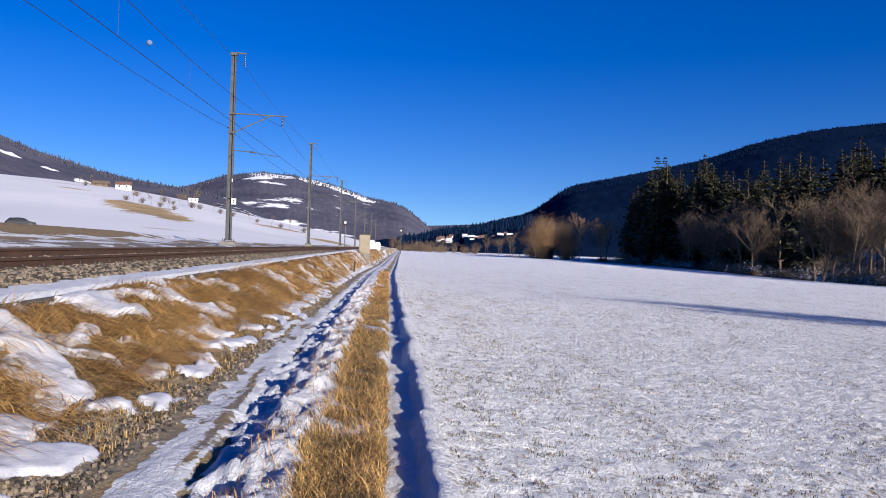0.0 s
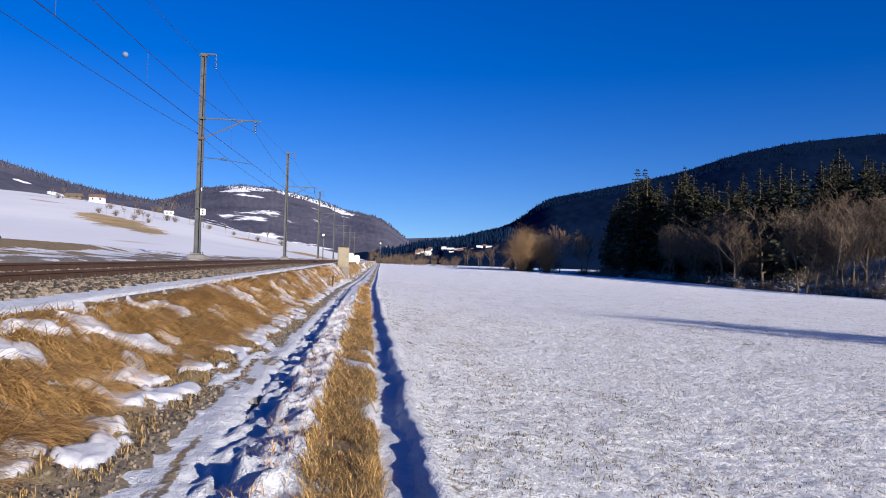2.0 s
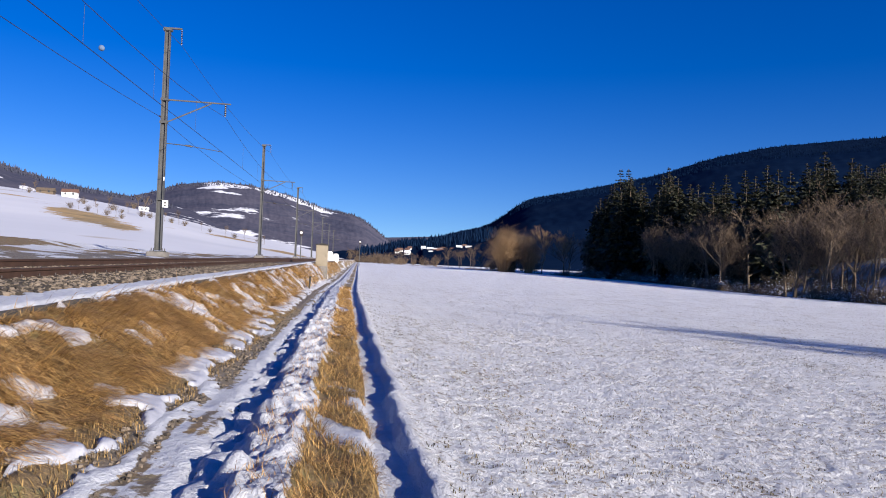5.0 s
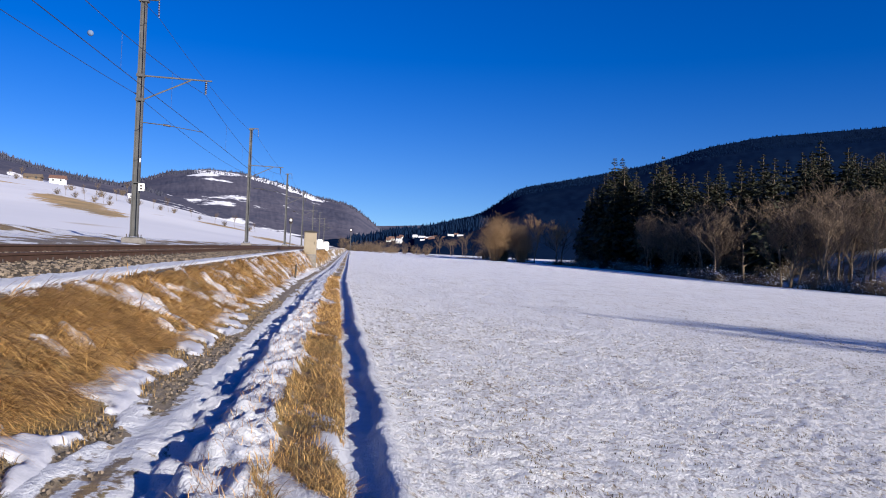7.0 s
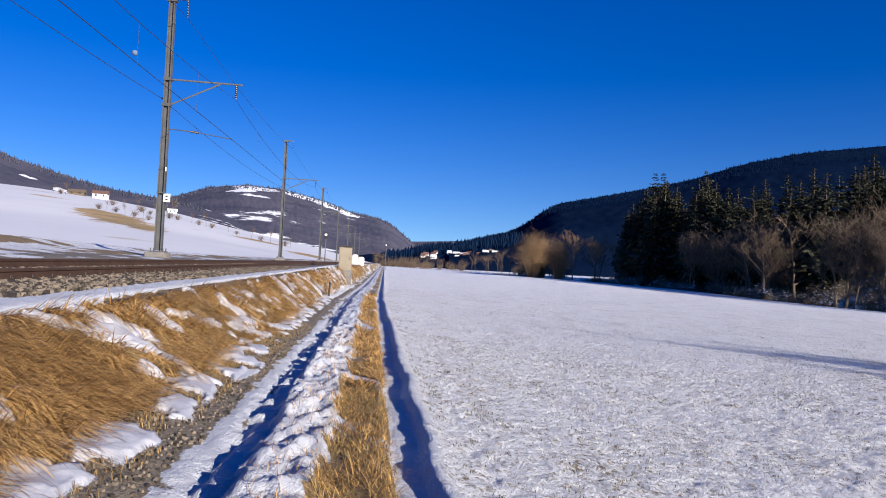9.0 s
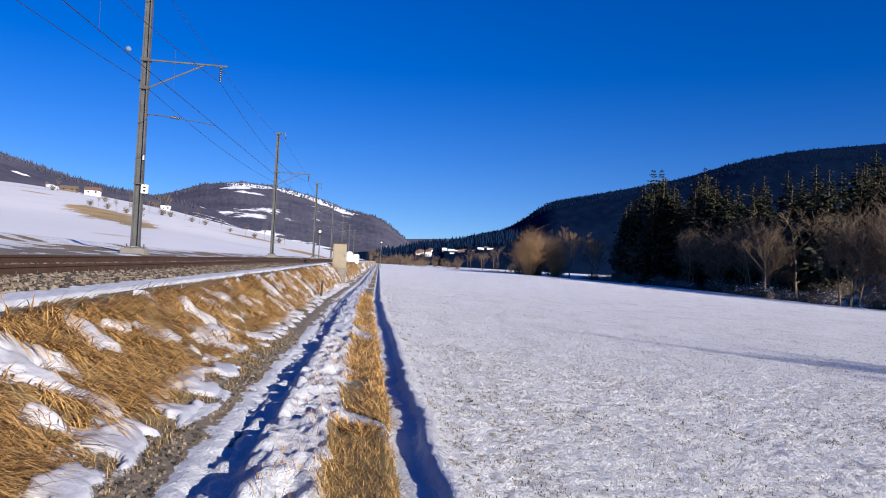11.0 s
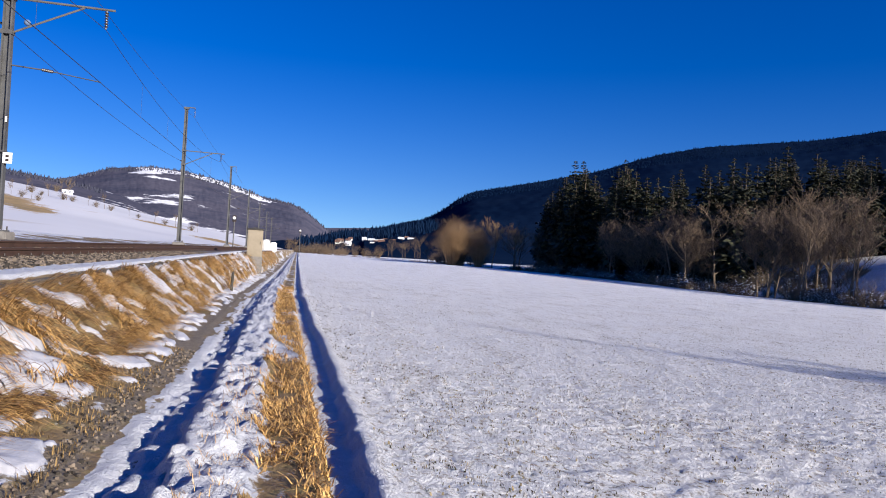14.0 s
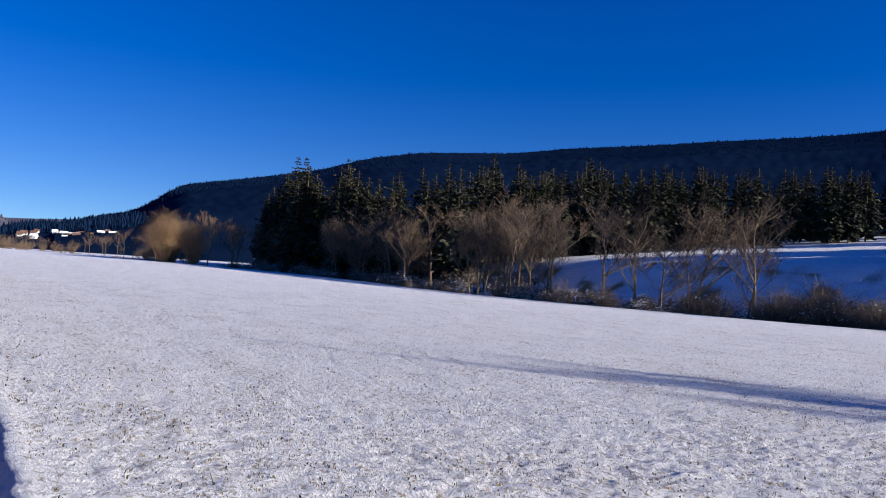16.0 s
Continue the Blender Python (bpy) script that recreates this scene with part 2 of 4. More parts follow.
def bank_k(x, y):
    """0 at the foot of the bank, 1 at the edging board."""
    foot = -2.08 + track_x(y) + 0.22 * (fbm(x * 0 + 2, y * 0.9, 88, 2) - 0.5)
    return np.clip((foot - x) / np.maximum(foot - TROUGH, 0.3), 0, 1)


def land(x, y):
    """Height and masks (snow, gravel, field, ice) of the ground."""
    s = x - track_x(y)
    tz, pz = trough_z(y), path_z(y)
    drift = 0.010 * np.clip(y - 4, 0, 16)                # the trodden line wanders off a little
    wob = (fbm(x * 0 + 3.1, y * 0.8, 5) - 0.5) * 0.14 + (fbm(x * 0 + 1.7, y * 5, 6, 2) - 0.5) * 0.04
    fine = fbm(x * 9, y * 9, 11, 3) - 0.5
    lump = fbm(x * 6, y * 5, 21, 3) - 0.5
    # the field falls away from the path towards the river
    z = pz * np.exp(-np.clip(s - 0.17, 0, 400) / 2.2) - 0.15 * np.clip((x - 1) / 7, 0, 1) * step(160, 60, y)
    rough = step(0.25, 0.6, s) * step(60, 30, y) * step(40, 15, x)
    z += rough * (0.050 * (fbm(x * 11, y * 10, 31, 2) - 0.5) + 0.03 * (fbm(x * 2.2, y * 1.4, 32, 2) - 0.5))
    z -= 0.9 * step(25, 60, x) * step(0, 140, 140 - np.abs(y - 110))
    # the furrow between field and path
    edge = s + wob + 0.07 * lump
    z += 0.025 * np.exp(-((edge - 0.27) / 0.10) ** 2) * (1 + 1.5 * lump)
    z -= 0.09 * step(0.22, 0.14, edge) * step(-0.12, -0.03, s + 0.3 * wob)
    inner = step(0.03, -0.05, s)
    z += inner * 0.03 * lump
    # clumps of trodden snow
    clump = step(-0.42, -0.52, s + 0.12 * lump + wob) * step(-0.92 - drift, -0.78 - drift, s + 0.2 * lump)
    clods = fbm(x * 13, y * 11, 24, 2) - 0.5
    z += clump * (0.055 + 0.16 * lump + 0.09 * clods)
    # footprints beside it
    foot = step(-0.76 - drift, -0.86 - drift, s + 0.1 * lump) * step(-1.22 - drift, -1.04 - drift, s + 0.14 * lump)
    stride = np.sin(y * 9.5 + 2.0 * np.sign(np.sin((s + 1.0) * 11)) + 3 * lump)
    z -= foot * (0.055 + 0.022 * stride - 0.05 * fine)
    # smooth icy wheel track
    ice = step(-1.02 - drift, -1.10 - drift, s + 0.12 * lump) * step(-1.60, -1.46, s + 0.16 * lump)
    z -= ice * (0.03 - 0.02 * fine - 0.02 * (fbm(s * 9, y * 0.8, 27, 3) - 0.5))
    # foot of the bank and the bank itself
    toe = step(-1.62, -1.95, s + wob)
    z += toe * (0.06 + 0.07 * lump)
    k = bank_k(x, y)
    kk = k ** (1 - 0.35 * step(25, 55, y))
    z += (kk * 0.7 + 0.3 * step(0, 1, kk)) * (tz - 0.07 - pz)
    on_bank = step(0.0, 0.10, k) * step(TROUGH - 0.02, TROUGH + 0.06, x)
    hum = fbm(x * 2.3, y * 1.7, 41, 3) - 0.5
    z += on_bank * step(1.0, 0.8, k) * 0.26 * hum
    # ballast bed and the ground beyond it
    bed = step(TROUGH - 0.05, TROUGH - 0.12, x)
    z = z * (1 - bed) + bed * (tz + 0.05 + (rail_z(y) - 0.23 - tz) * step(-3.55, -4.6, x) + CANT * step(-4.9, -7.4, x))
    z += 0.02 * fine * bed
    far = step(-7.9, -9.0, x)
    z = z * (1 - far) + far * (1.52 + 0.05 * fine + 0.22 * step(-9.0, -12.5, x) + 0.42 * step(-12.5, -15, x) * step(75, 30, y) + 0.003 * np.clip(-x - 15, 0, 500))
    # masks
    snow = np.full_like(x, 0.97)
    strip = step(-0.02, -0.07, s) * step(-0.60, -0.46, s + 0.22 * lump)
    patch = fbm(x * 2.2 + 0.6 * y, y * 0.9, 51, 3)
    snow = snow - strip * (0.74 - 1.4 * (patch - 0.5) - 0.12 * step(16, 30, y))
    streak = fbm(s * 13, y * 1.1, 62, 3) - 0.5
    snow = np.where(ice > 0.5, 0.64 + 0.85 * streak + 0.3 * fine, snow)
    grit = step(-1.42, -1.54, s + 0.18 * lump) * step(-1.86, -1.66, s + 0.2 * lump)
    snow = snow - 0.75 * grit * step(0.22, 0.42, fbm(x * 2.5, y * 0.8, 61, 3))
    ragged = fbm(x * 3.4, y * 2.6, 63, 3)
    low = step(-1.60, -1.80, s + 0.2 * lump)
    snow = snow * (1 - low) + low * (0.46 + 2.4 * (ragged - 0.5))
    along, across = 0.55 * x + 0.83 * y, 0.83 * x - 0.55 * y
    shelf = fbm(along * 1.7 + 0.8 * vnoise(x * 2.1, y * 1.9, 73), across * 4.2 + 1.2 * vnoise(x * 2.7 + 5, y * 1.6, 74), 71, 3)
    cover = 0.07 * step(12.5, 8, y) + 0.025 * step(20, 30, y) + 0.05 * step(0.55, 0.85, k) * step(16, 9, y)
    up = step(0.0, 0.14, k)
    snow = snow * (1 - up) + up * (0.30 + 2.6 * (shelf - 0.575 + cover))
    snow = np.where(bed > 0.5, 0.9 - 0.9 * step(-3.92, -4.12, x + 0.25 * lump), snow)
    snow = np.where(far > 0.5, 0.34 + 2.2 * (fbm(x * 1.3, y * 0.9, 81) - 0.5) + 0.55 * step(-10.5, -12.5, x) - 1.1 * step(-12.6, -13.2, x) * step(-24, -20, x) * step(46, 32, y), snow)
    gravel = np.where((s < -1.0 - drift) & (k < 0.05), 0.85, 0.0) * np.maximum(step(0.3, 0.6, fbm(x, y, 91)), grit)
    gravel = np.maximum(gravel, bed * step(-11.0, -9.6, x))
    field = step(0.22, 0.34, edge)
    field = np.where(x < -11, 0.35, field)
    # the river bank on the right, the snowy slope behind it
    shore = shore_x(y)
    dip = np.exp(-((x - shore - 5) / 3.5) ** 2)
    z -= 1.1 * dip
    rise = np.clip(x - shore - 8, 0, 200)
    z += (6.0 * step(0, 16, rise) + 0.13 * np.clip(rise - 12, 0, 75)) * step(200, 100, y)
    snow = np.where(x > shore + 0.5, 0.62 + 1.2 * (fbm(x * 0.3, y * 0.3, 95) - 0.5) - 0.5 * dip + 0.5 * step(10, 20, rise), snow)
    # snow lies in a sheet of its own thickness
    z += 0.02 * step(0.44, 0.60, snow) * (1 - field) * (x > -5) * (1 - ice)
    return z, snow, gravel, field


def shore_x(y):
    return 61 + 2.5 * np.sin(y * 0.045 + 0.6) - 20 * step(140, 260, y) - 42 * step(240, 520, y)


def spaced(start, first, grow, end):
    out, d = [start], first
    while out[-1] < end:
        out.append(out[-1] + d)
        d *= grow
    return np.array(out)


right = np.concatenate([np.arange(0.62, 8.0, 0.05), spaced(8.0, 0.06, 1.045, 4600)])
left = -spaced(4.15, 0.05, 1.06, 4600)[::-1]
xs = np.concatenate([left, np.arange(-4.12, 0.6, 0.028), right])
ys = np.concatenate([-spaced(-2.6, 0.1, 1.2, 1500)[::-1], np.arange(2.7, 24, 0.042), spaced(24.03, 0.05, 1.022, 4600)])
gx, gy = np.meshgrid(xs, ys)
gz, g_snow, g_gravel, g_field = land(gx.ravel(), gy.ravel())
ground = raw_mesh("ground", np.stack([gx.ravel(), gy.ravel(), gz], -1), grid_quads(len(ys), len(xs)), GROUND, True, {"snow": g_snow, "gravel": g_gravel, "field": g_field})
tagged(ground, "snow-covered field, trodden path and grassy railway bank", "ground", kind="structure")


def height_at(x, y):
    return float(land(np.array([float(x)]), np.array([float(y)]))[0][0])


# ---- hills and mountains ----
def hill_material(name, dark, light, patch_level, relief=1.0, patch_scale=0.004, forest_scale=0.05):
    """Leafless and conifer forest with clearings of snow; its tones hold painted haze and shade."""
    m, n, l, b = nodes_of(name)
    f = noise_node(n, l, forest_scale, 6, 0.7)
    g = noise_node(n, l, 0.006, 4, 0.6)
    wood = mix_node(n, l, 0.5, ramp(n, l, f, [(0.35, dark), (0.65, light)]), ramp(n, l, g, [(0.4, dark), (0.6, light)]))
    p = math_node(n, l, "ADD", noise_node(n, l, patch_scale, 6, 0.65, (1, 1, 2.5)), math_node(n, l, "MULTIPLY", attribute(n, "open"), 0.35))
    c = ramp(n, l, p, [(patch_level, (0, 0, 0)), (patch_level + 0.03, (1, 1, 1))])
    l.new(mix_node(n, l, c, wood, (0.80, 0.81, 0.84)), b.inputs["Base Color"])
    b.inputs["Roughness"].default_value = 0.95
    b.inputs["Specular IOR Level"].default_value = 0.0
    bump(n, l, b, f, relief, 3.0)
    return m


def ridge(name, label, profile, near, far, material, rough=6.0, seed=0, base=-4.0, power=1.0, jag=0.0, crest_open=0.0, bare=(), nb=420, nr=60):
    """A range seen from the valley: bearings (degrees from +y, to the right) with the slope of its crest as seen from the path."""
    bs, ev = np.array(profile).T
    b = np.linspace(bs[0], bs[-1], nb)
    crest = np.interp(b, bs, ev)
    k = np.ones(9) / 9
    crest = np.convolve(np.pad(crest, 4, "edge"), k, "valid")
    t = np.linspace(0, 1.25, nr)
    bb, tt = np.meshgrid(np.radians(b), t)
    r = near + (far - near) * tt
    x, y = np.sin(bb) * r, np.cos(bb) * r
    shape = np.where(tt <= 1, np.clip(tt, 0, 1) ** power, 1 - (tt - 1) * 1.6)
    top = 1.7 + crest[None, :] * far - 1.2 * jag
    z = base + (top - base) * shape
    s = far / 900.0
    gully = fbm(x / (160 * s), y / (160 * s), seed, 4) - 0.5
    z += gully * rough * np.sin(np.pi * np.clip(tt, 0, 1)) * 4
    z += (fbm(x / 9, y / 9, seed + 5, 2) - 0.5) * jag * step(0.1, 0.3, tt)
    opened = step(0.75, 0.92, tt) * crest_open * np.ones_like(x)
    for bear, along, wb, wt in bare:
        opened = np.maximum(opened, np.exp(-(((np.degrees(bb) - bear) / wb) ** 2) - ((tt - along) / wt) ** 2))
    ob = raw_mesh(name, np.stack([x.ravel(), y.ravel(), z.ravel()], -1), grid_quads(nr, nb)[:, ::-1], material, True, {"open": opened.ravel()})
    return tagged(ob, label, "mountain", kind="structure")


# slate-blue tones: the haze of distance is put into the base colour
HAZE_FOREST = hill_material("haze_toned_forest", (0.05, 0.056, 0.088), (0.11, 0.105, 0.135), 0.60, 0.35)
# near-black blue: shade and distance haze are painted into this base colour
SHADE_FOREST = hill_material("shade_toned_forest", (0.003, 0.011, 0.034), (0.007, 0.018, 0.044), 0.72, 0.2)


def meadow_material():
    """Snow with bare straw-coloured patches."""
    m, n, l, b = nodes_of("snowy_hillside")
    f = noise_node(n, l, 0.06, 6, 0.7)
    white = ramp(n, l, noise_node(n, l, 0.01, 4, 0.6), [(0.3, (0.56, 0.57, 0.60)), (0.7, (0.68, 0.68, 0.70))])
    straw = ramp(n, l, f, [(0.35, (0.20, 0.15, 0.06)), (0.65, (0.50, 0.33, 0.14))])
    p = math_node(n, l, "ADD", attribute(n, "open"), math_node(n, l, "MULTIPLY", math_node(n, l, "SUBTRACT", noise_node(n, l, 0.12, 6, 0.75), 0.5), 1.7))
    streak = noise_node(n, l, 0.035, 4, 0.6, (0.35, 0.35, 6.0))
    c = math_node(n, l, "MAXIMUM", ramp(n, l, p, [(0.45, (0, 0, 0)), (0.6, (1, 1, 1))]), ramp(n, l, streak, [(0.66, (0, 0, 0)), (0.74, (0.7, 0.7, 0.7))]))
    l.new(mix_node(n, l, c, white, straw), b.inputs["Base Color"])
    b.inputs["Roughness"].default_value = 0.8
    bump(n, l, b, f, 0.3, 0.6)
    return m


MEADOW = meadow_material()

ridge("hill_meadow", "smooth snow-covered hillside above the railway", [(-75, 0.075), (-45, 0.074), (-28.4, 0.0718), (-25, 0.0697), (-20.5, 0.0632), (-15.6, 0.0513), (-10.2, 0.0316), (-5.4, 0.0171), (-2.2, 0.0042), (0, -0.004)], 70, 620, MEADOW, 0.8, 3, base=-1.0, power=1.1, bare=[(-19.2, 0.37, 2.6, 0.085), (-20.8, 0.41, 1.4, 0.05), (-17.3, 0.31, 1.8, 0.05), (-9.5, 0.50, 2.6, 0.05), (-5, 0.36, 3.0, 0.04), (-24.0, 0.66, 1.4, 0.012), (-22.0, 0.50, 1.2, 0.012)])
ridge("mountain_west", "forested mountain with small snowy clearings", [(-80, 0.10), (-45, 0.17), (-28.5, 0.1198), (-26.5, 0.1059), (-22.6, 0.087), (-19.6, 0.0765), (-16, 0.070), (-12, 0.055), (-8, 0.02)], 900, 2100, HAZE_FOREST, 7, 7, jag=4, bare=[(-27.8, 0.74, 0.6, 0.015), (-25.5, 0.72, 0.6, 0.02), (-23.4, 0.66, 0.6, 0.04), (-22.4, 0.64, 0.5, 0.04)])
ridge("mountain_centre", "forested mountain with snowy clearings below its crest", [(-22, 0.045), (-17.6, 0.068), (-16, 0.0754), (-13.6, 0.0907), (-11.1, 0.0971), (-8.6, 0.0958), (-5.5, 0.0853), (-2.8, 0.0695), (-0.6, 0.0632), (0.4, 0.055), (1.3, 0.0431), (2.4, 0.0281), (4, 0.012)], 1500, 3000, HAZE_FOREST, 12, 13, jag=4, bare=[(-10.2, 0.90, 1.3, 0.04), (-11.3, 0.82, 0.8, 0.03), (-6.5, 0.92, 1.2, 0.04), (-4.6, 0.90, 1.3, 0.06), (-3.2, 0.84, 0.6, 0.05)])
ridge("hills_far", "pale far hills at the end of the valley", [(-4, 0.025), (1.3, 0.0314), (3.5, 0.0335), (6.2, 0.0365), (12, 0.04)], 3600, 4400, HAZE_FOREST, 5, 17)
ridge("hill_village", "wooded slope above the village", [(-3, 0.010), (1.3, 0.0200), (2.7, 0.0272), (6.2, 0.0363), (9.8, 0.0507), (12, 0.055), (20, 0.06)], 520, 1150, SHADE_FOREST, 3, 19, jag=3)
ridge("mountain_east", "long dark forested mountain in shade", [(5, 0.03), (7.6, 0.0446), (10.2, 0.0558), (11.3, 0.070), (12.9, 0.0930), (15.4, 0.1025), (19, 0.115), (23.2, 0.131), (27, 0.153), (31, 0.166), (38.3, 0.173), (42.7, 0.1826), (53.2, 0.1951), (62.6, 0.202), (70, 0.215), (100, 0.2)], 420, 1700, SHADE_FOREST, 3.5, 23, jag=3)


def crest_trees(name, hill, b0, b1, r0, r1, n, h, material, seed, label):
    """Tree tops along a crest and down its slope, too far to pick apart."""
    rng = np.random.RandomState(seed)
    co = np.zeros(len(hill.data.vertices) * 3, np.float32)
    hill.data.vertices.foreach_get("co", co)
    co = co.reshape(-1, 3)
    bear = np.degrees(np.arctan2(co[:, 0], co[:, 1]))
    r = np.hypot(co[:, 0], co[:, 1])
    ok = np.nonzero((bear > b0) & (bear < b1) & (r > r0) & (r < r1))[0]
    pick = co[rng.choice(ok, n)] + np.stack([rng.uniform(-6, 6, n), rng.uniform(-6, 6, n), np.full(n, -1.5)], -1)
    hh = h * rng.uniform(0.5, 1.3, n)
    w = hh * rng.uniform(0.16, 0.3, n)
    ring = np.array([(1, 0), (0, 1), (-1, 0), (0, -1)])
    v = np.zeros((n, 5, 3))
    v[:, :4, :2] = pick[:, None, :2] + ring[None] * w[:, None, None]
    v[:, :4, 2] = pick[:, None, 2]
    v[:, 4] = pick + np.stack([0 * hh, 0 * hh, hh], -1)
    f = np.array([(0, 1, 4), (1, 2, 4), (2, 3, 4), (3, 0, 4)])
    f = (f[None] + 5 * np.arange(n)[:, None, None]).reshape(-1, 3)
    tagged(raw_mesh(name, v.reshape(-1, 3), f, material, False), label, "forest", kind="stuff")


by_name = bpy.data.objects
# bare woods on the crests, with the same haze blue in their base colour
HAZE_BARE_WOOD = hill_material("haze_toned_bare_forest", (0.04, 0.045, 0.065), (0.075, 0.075, 0.10), 3.0, 0.1)
# tree tops on those slopes carry the same painted shade and haze
SHADE_WOOD = hill_material("shade_toned_wood", (0.003, 0.011, 0.034), (0.007, 0.018, 0.044), 3.0, 0.1)
crest_trees("far_forest", by_name["mountain_east"], 6, 72, 1330, 1760, 16000, 4.5, SHADE_WOOD, 1, "dark forest on the long shaded mountain")
crest_trees("far_forest", by_name["mountain_centre"], -18, 3, 2800, 3060, 1500, 9, HAZE_BARE_WOOD, 2, "bare forest on the mountain crest")
crest_trees("far_forest", by_name["mountain_west"], -40, -14, 1950, 2140, 1800, 8, HAZE_BARE_WOOD, 3, "bare forest on the western mountain crest")
crest_trees("far_forest", by_name["hill_village"], 0, 14, 850, 1170, 1500, 8, SHADE_WOOD, 4, "wooded slope above the village")


# ---- railway ----
ys_track = [-60 + 4 * i for i in range(16)] + [4 + 6 * i for i in range(12)] + [80, 110, 160, 240, 360, 520]
RAIL = [(-0.07, 0), (0.07, 0), (0.07, 0.012), (0.012, 0.03), (0.010, 0.118), (0.034, 0.132), (0.036, 0.168), (0.022, 0.172), (-0.022, 0.172), (-0.036, 0.168), (-0.034, 0.132), (-0.010, 0.118), (-0.012, 0.03), (-0.07, 0.012)]
railway = tagged(new("railway_track"), "single railway track with rust-brown rails on grey ballast", "railway track")
for off, lift in ((0.755, 0.0), (-0.755, CANT)):
    extrude_y(RAIL, ys_track, lambda y: TRACK + off, lambda y: rail_z(y) - 0.172 + lift, "rail", RUST, railway)
sleeper_bm = box_bm(-1.25, 1.25, -0.12, 0.12, -0.16, 0.0, 0.02)
first = part("sleeper", sleeper_bm, RUST, railway)
clip_bm = box_bm(0.06, 0.13, -0.07, 0.07, 0, 0.05, 0.01)
rod_bm((0.10, 0, 0.04), (0.10, 0, 0.085), 0.018, bm=clip_bm)
first_clip = part("rail_clip", clip_bm, DARK, railway)
tilt = math.atan2(CANT, 1.51)
for i in range(96):
    y = -2 + 0.6 * i
    s = first if i == 0 else new("sleeper", first.data)
    s.parent = railway
    s.matrix_basis = pose(TRACK, y, rail_z(y) - 0.172 + CANT / 2 - 0.006, 0, math.degrees(tilt), 0)
    c = first_clip if i == 0 else new("rail_clip", first_clip.data)
    c.parent = railway
    c.matrix_basis = pose(TRACK + 0.755, y, rail_z(y) - 0.172)

# timber edging along the foot of the ballast, lying in lengths
EDGE = [(-0.05, -0.25), (0.05, -0.25), (0.05, 0.0), (0.035, 0.015), (-0.035, 0.015), (-0.05, 0.0)]
edging = tagged(new("edging_board"), "dark weathered timber edging along the ballast", "edging")
for i in range(40):
    y0 = -6 + 3.0 * i
    tip = 0.02 * math.sin(i * 2.3)
    extrude_y(EDGE, [y0, y0 + 2.96], lambda y: TROUGH + 0.015 * math.sin(i * 1.7), lambda y: float(trough_z(y)) + tip, "board", BOARD, edging)


# ballast stones near the path
def stones(name, label, n, x0, x1, y0, y1, size, material, seed, clear=()):
    rng = np.random.RandomState(seed)
    x = rng.uniform(x0, x1, n)
    y = y0 + (y1 - y0) * rng.uniform(0, 1, n) ** 1.5
    z, snow, gravel, field = land(x, y)
    keep = (gravel > 0.3) & (snow < 0.42)
    x, y, z = x[keep], y[keep], z[keep]
    n = len(x)
    cube = np.array([(a, b, c) for a in (-1, 1) for b in (-1, 1) for c in (-1, 1)], float)
    v = cube[None] * rng.uniform(0.45, 1.0, (n, 8, 3)) * (size * rng.uniform(0.5, 1.2, (n, 1, 1)))
    a, b = rng.uniform(0, 6.28, n), rng.uniform(-0.7, 0.7, n)
    ca, sa, cb, sb = np.cos(a)[:, None], np.sin(a)[:, None], np.cos(b)[:, None], np.sin(b)[:, None]
    vx, vy, vz = v[..., 0], v[..., 1], v[..., 2]
    vx, vz = cb * vx - sb * vz, sb * vx + cb * vz
    vx, vy = ca * vx - sa * vy, sa * vx + ca * vy
    p = np.stack([vx + x[:, None], vy + y[:, None], vz + z[:, None] + size * 0.35], -1).reshape(-1, 3)
    f = np.array([(0, 1, 3, 2), (4, 6, 7, 5), (0, 4, 5, 1), (2, 3, 7, 6), (0, 2, 6, 4), (1, 5, 7, 3)])
    q = (f[None] + 8 * np.arange(n)[:, None, None]).reshape(-1, 4)
    return tagged(raw_mesh(name, p, q, material, False), label, "gravel", kind="stuff")


stones("ballast", "grey-brown broken stone ballast round the rails", 42000, -8.3, -3.95, 5, 46, 0.034, BALLAST, 5)
stones("gravel", "small grey-brown gravel at the edge of the path", 9000, -2.6, -1.5, 3.5, 26, 0.014, BALLAST, 6)


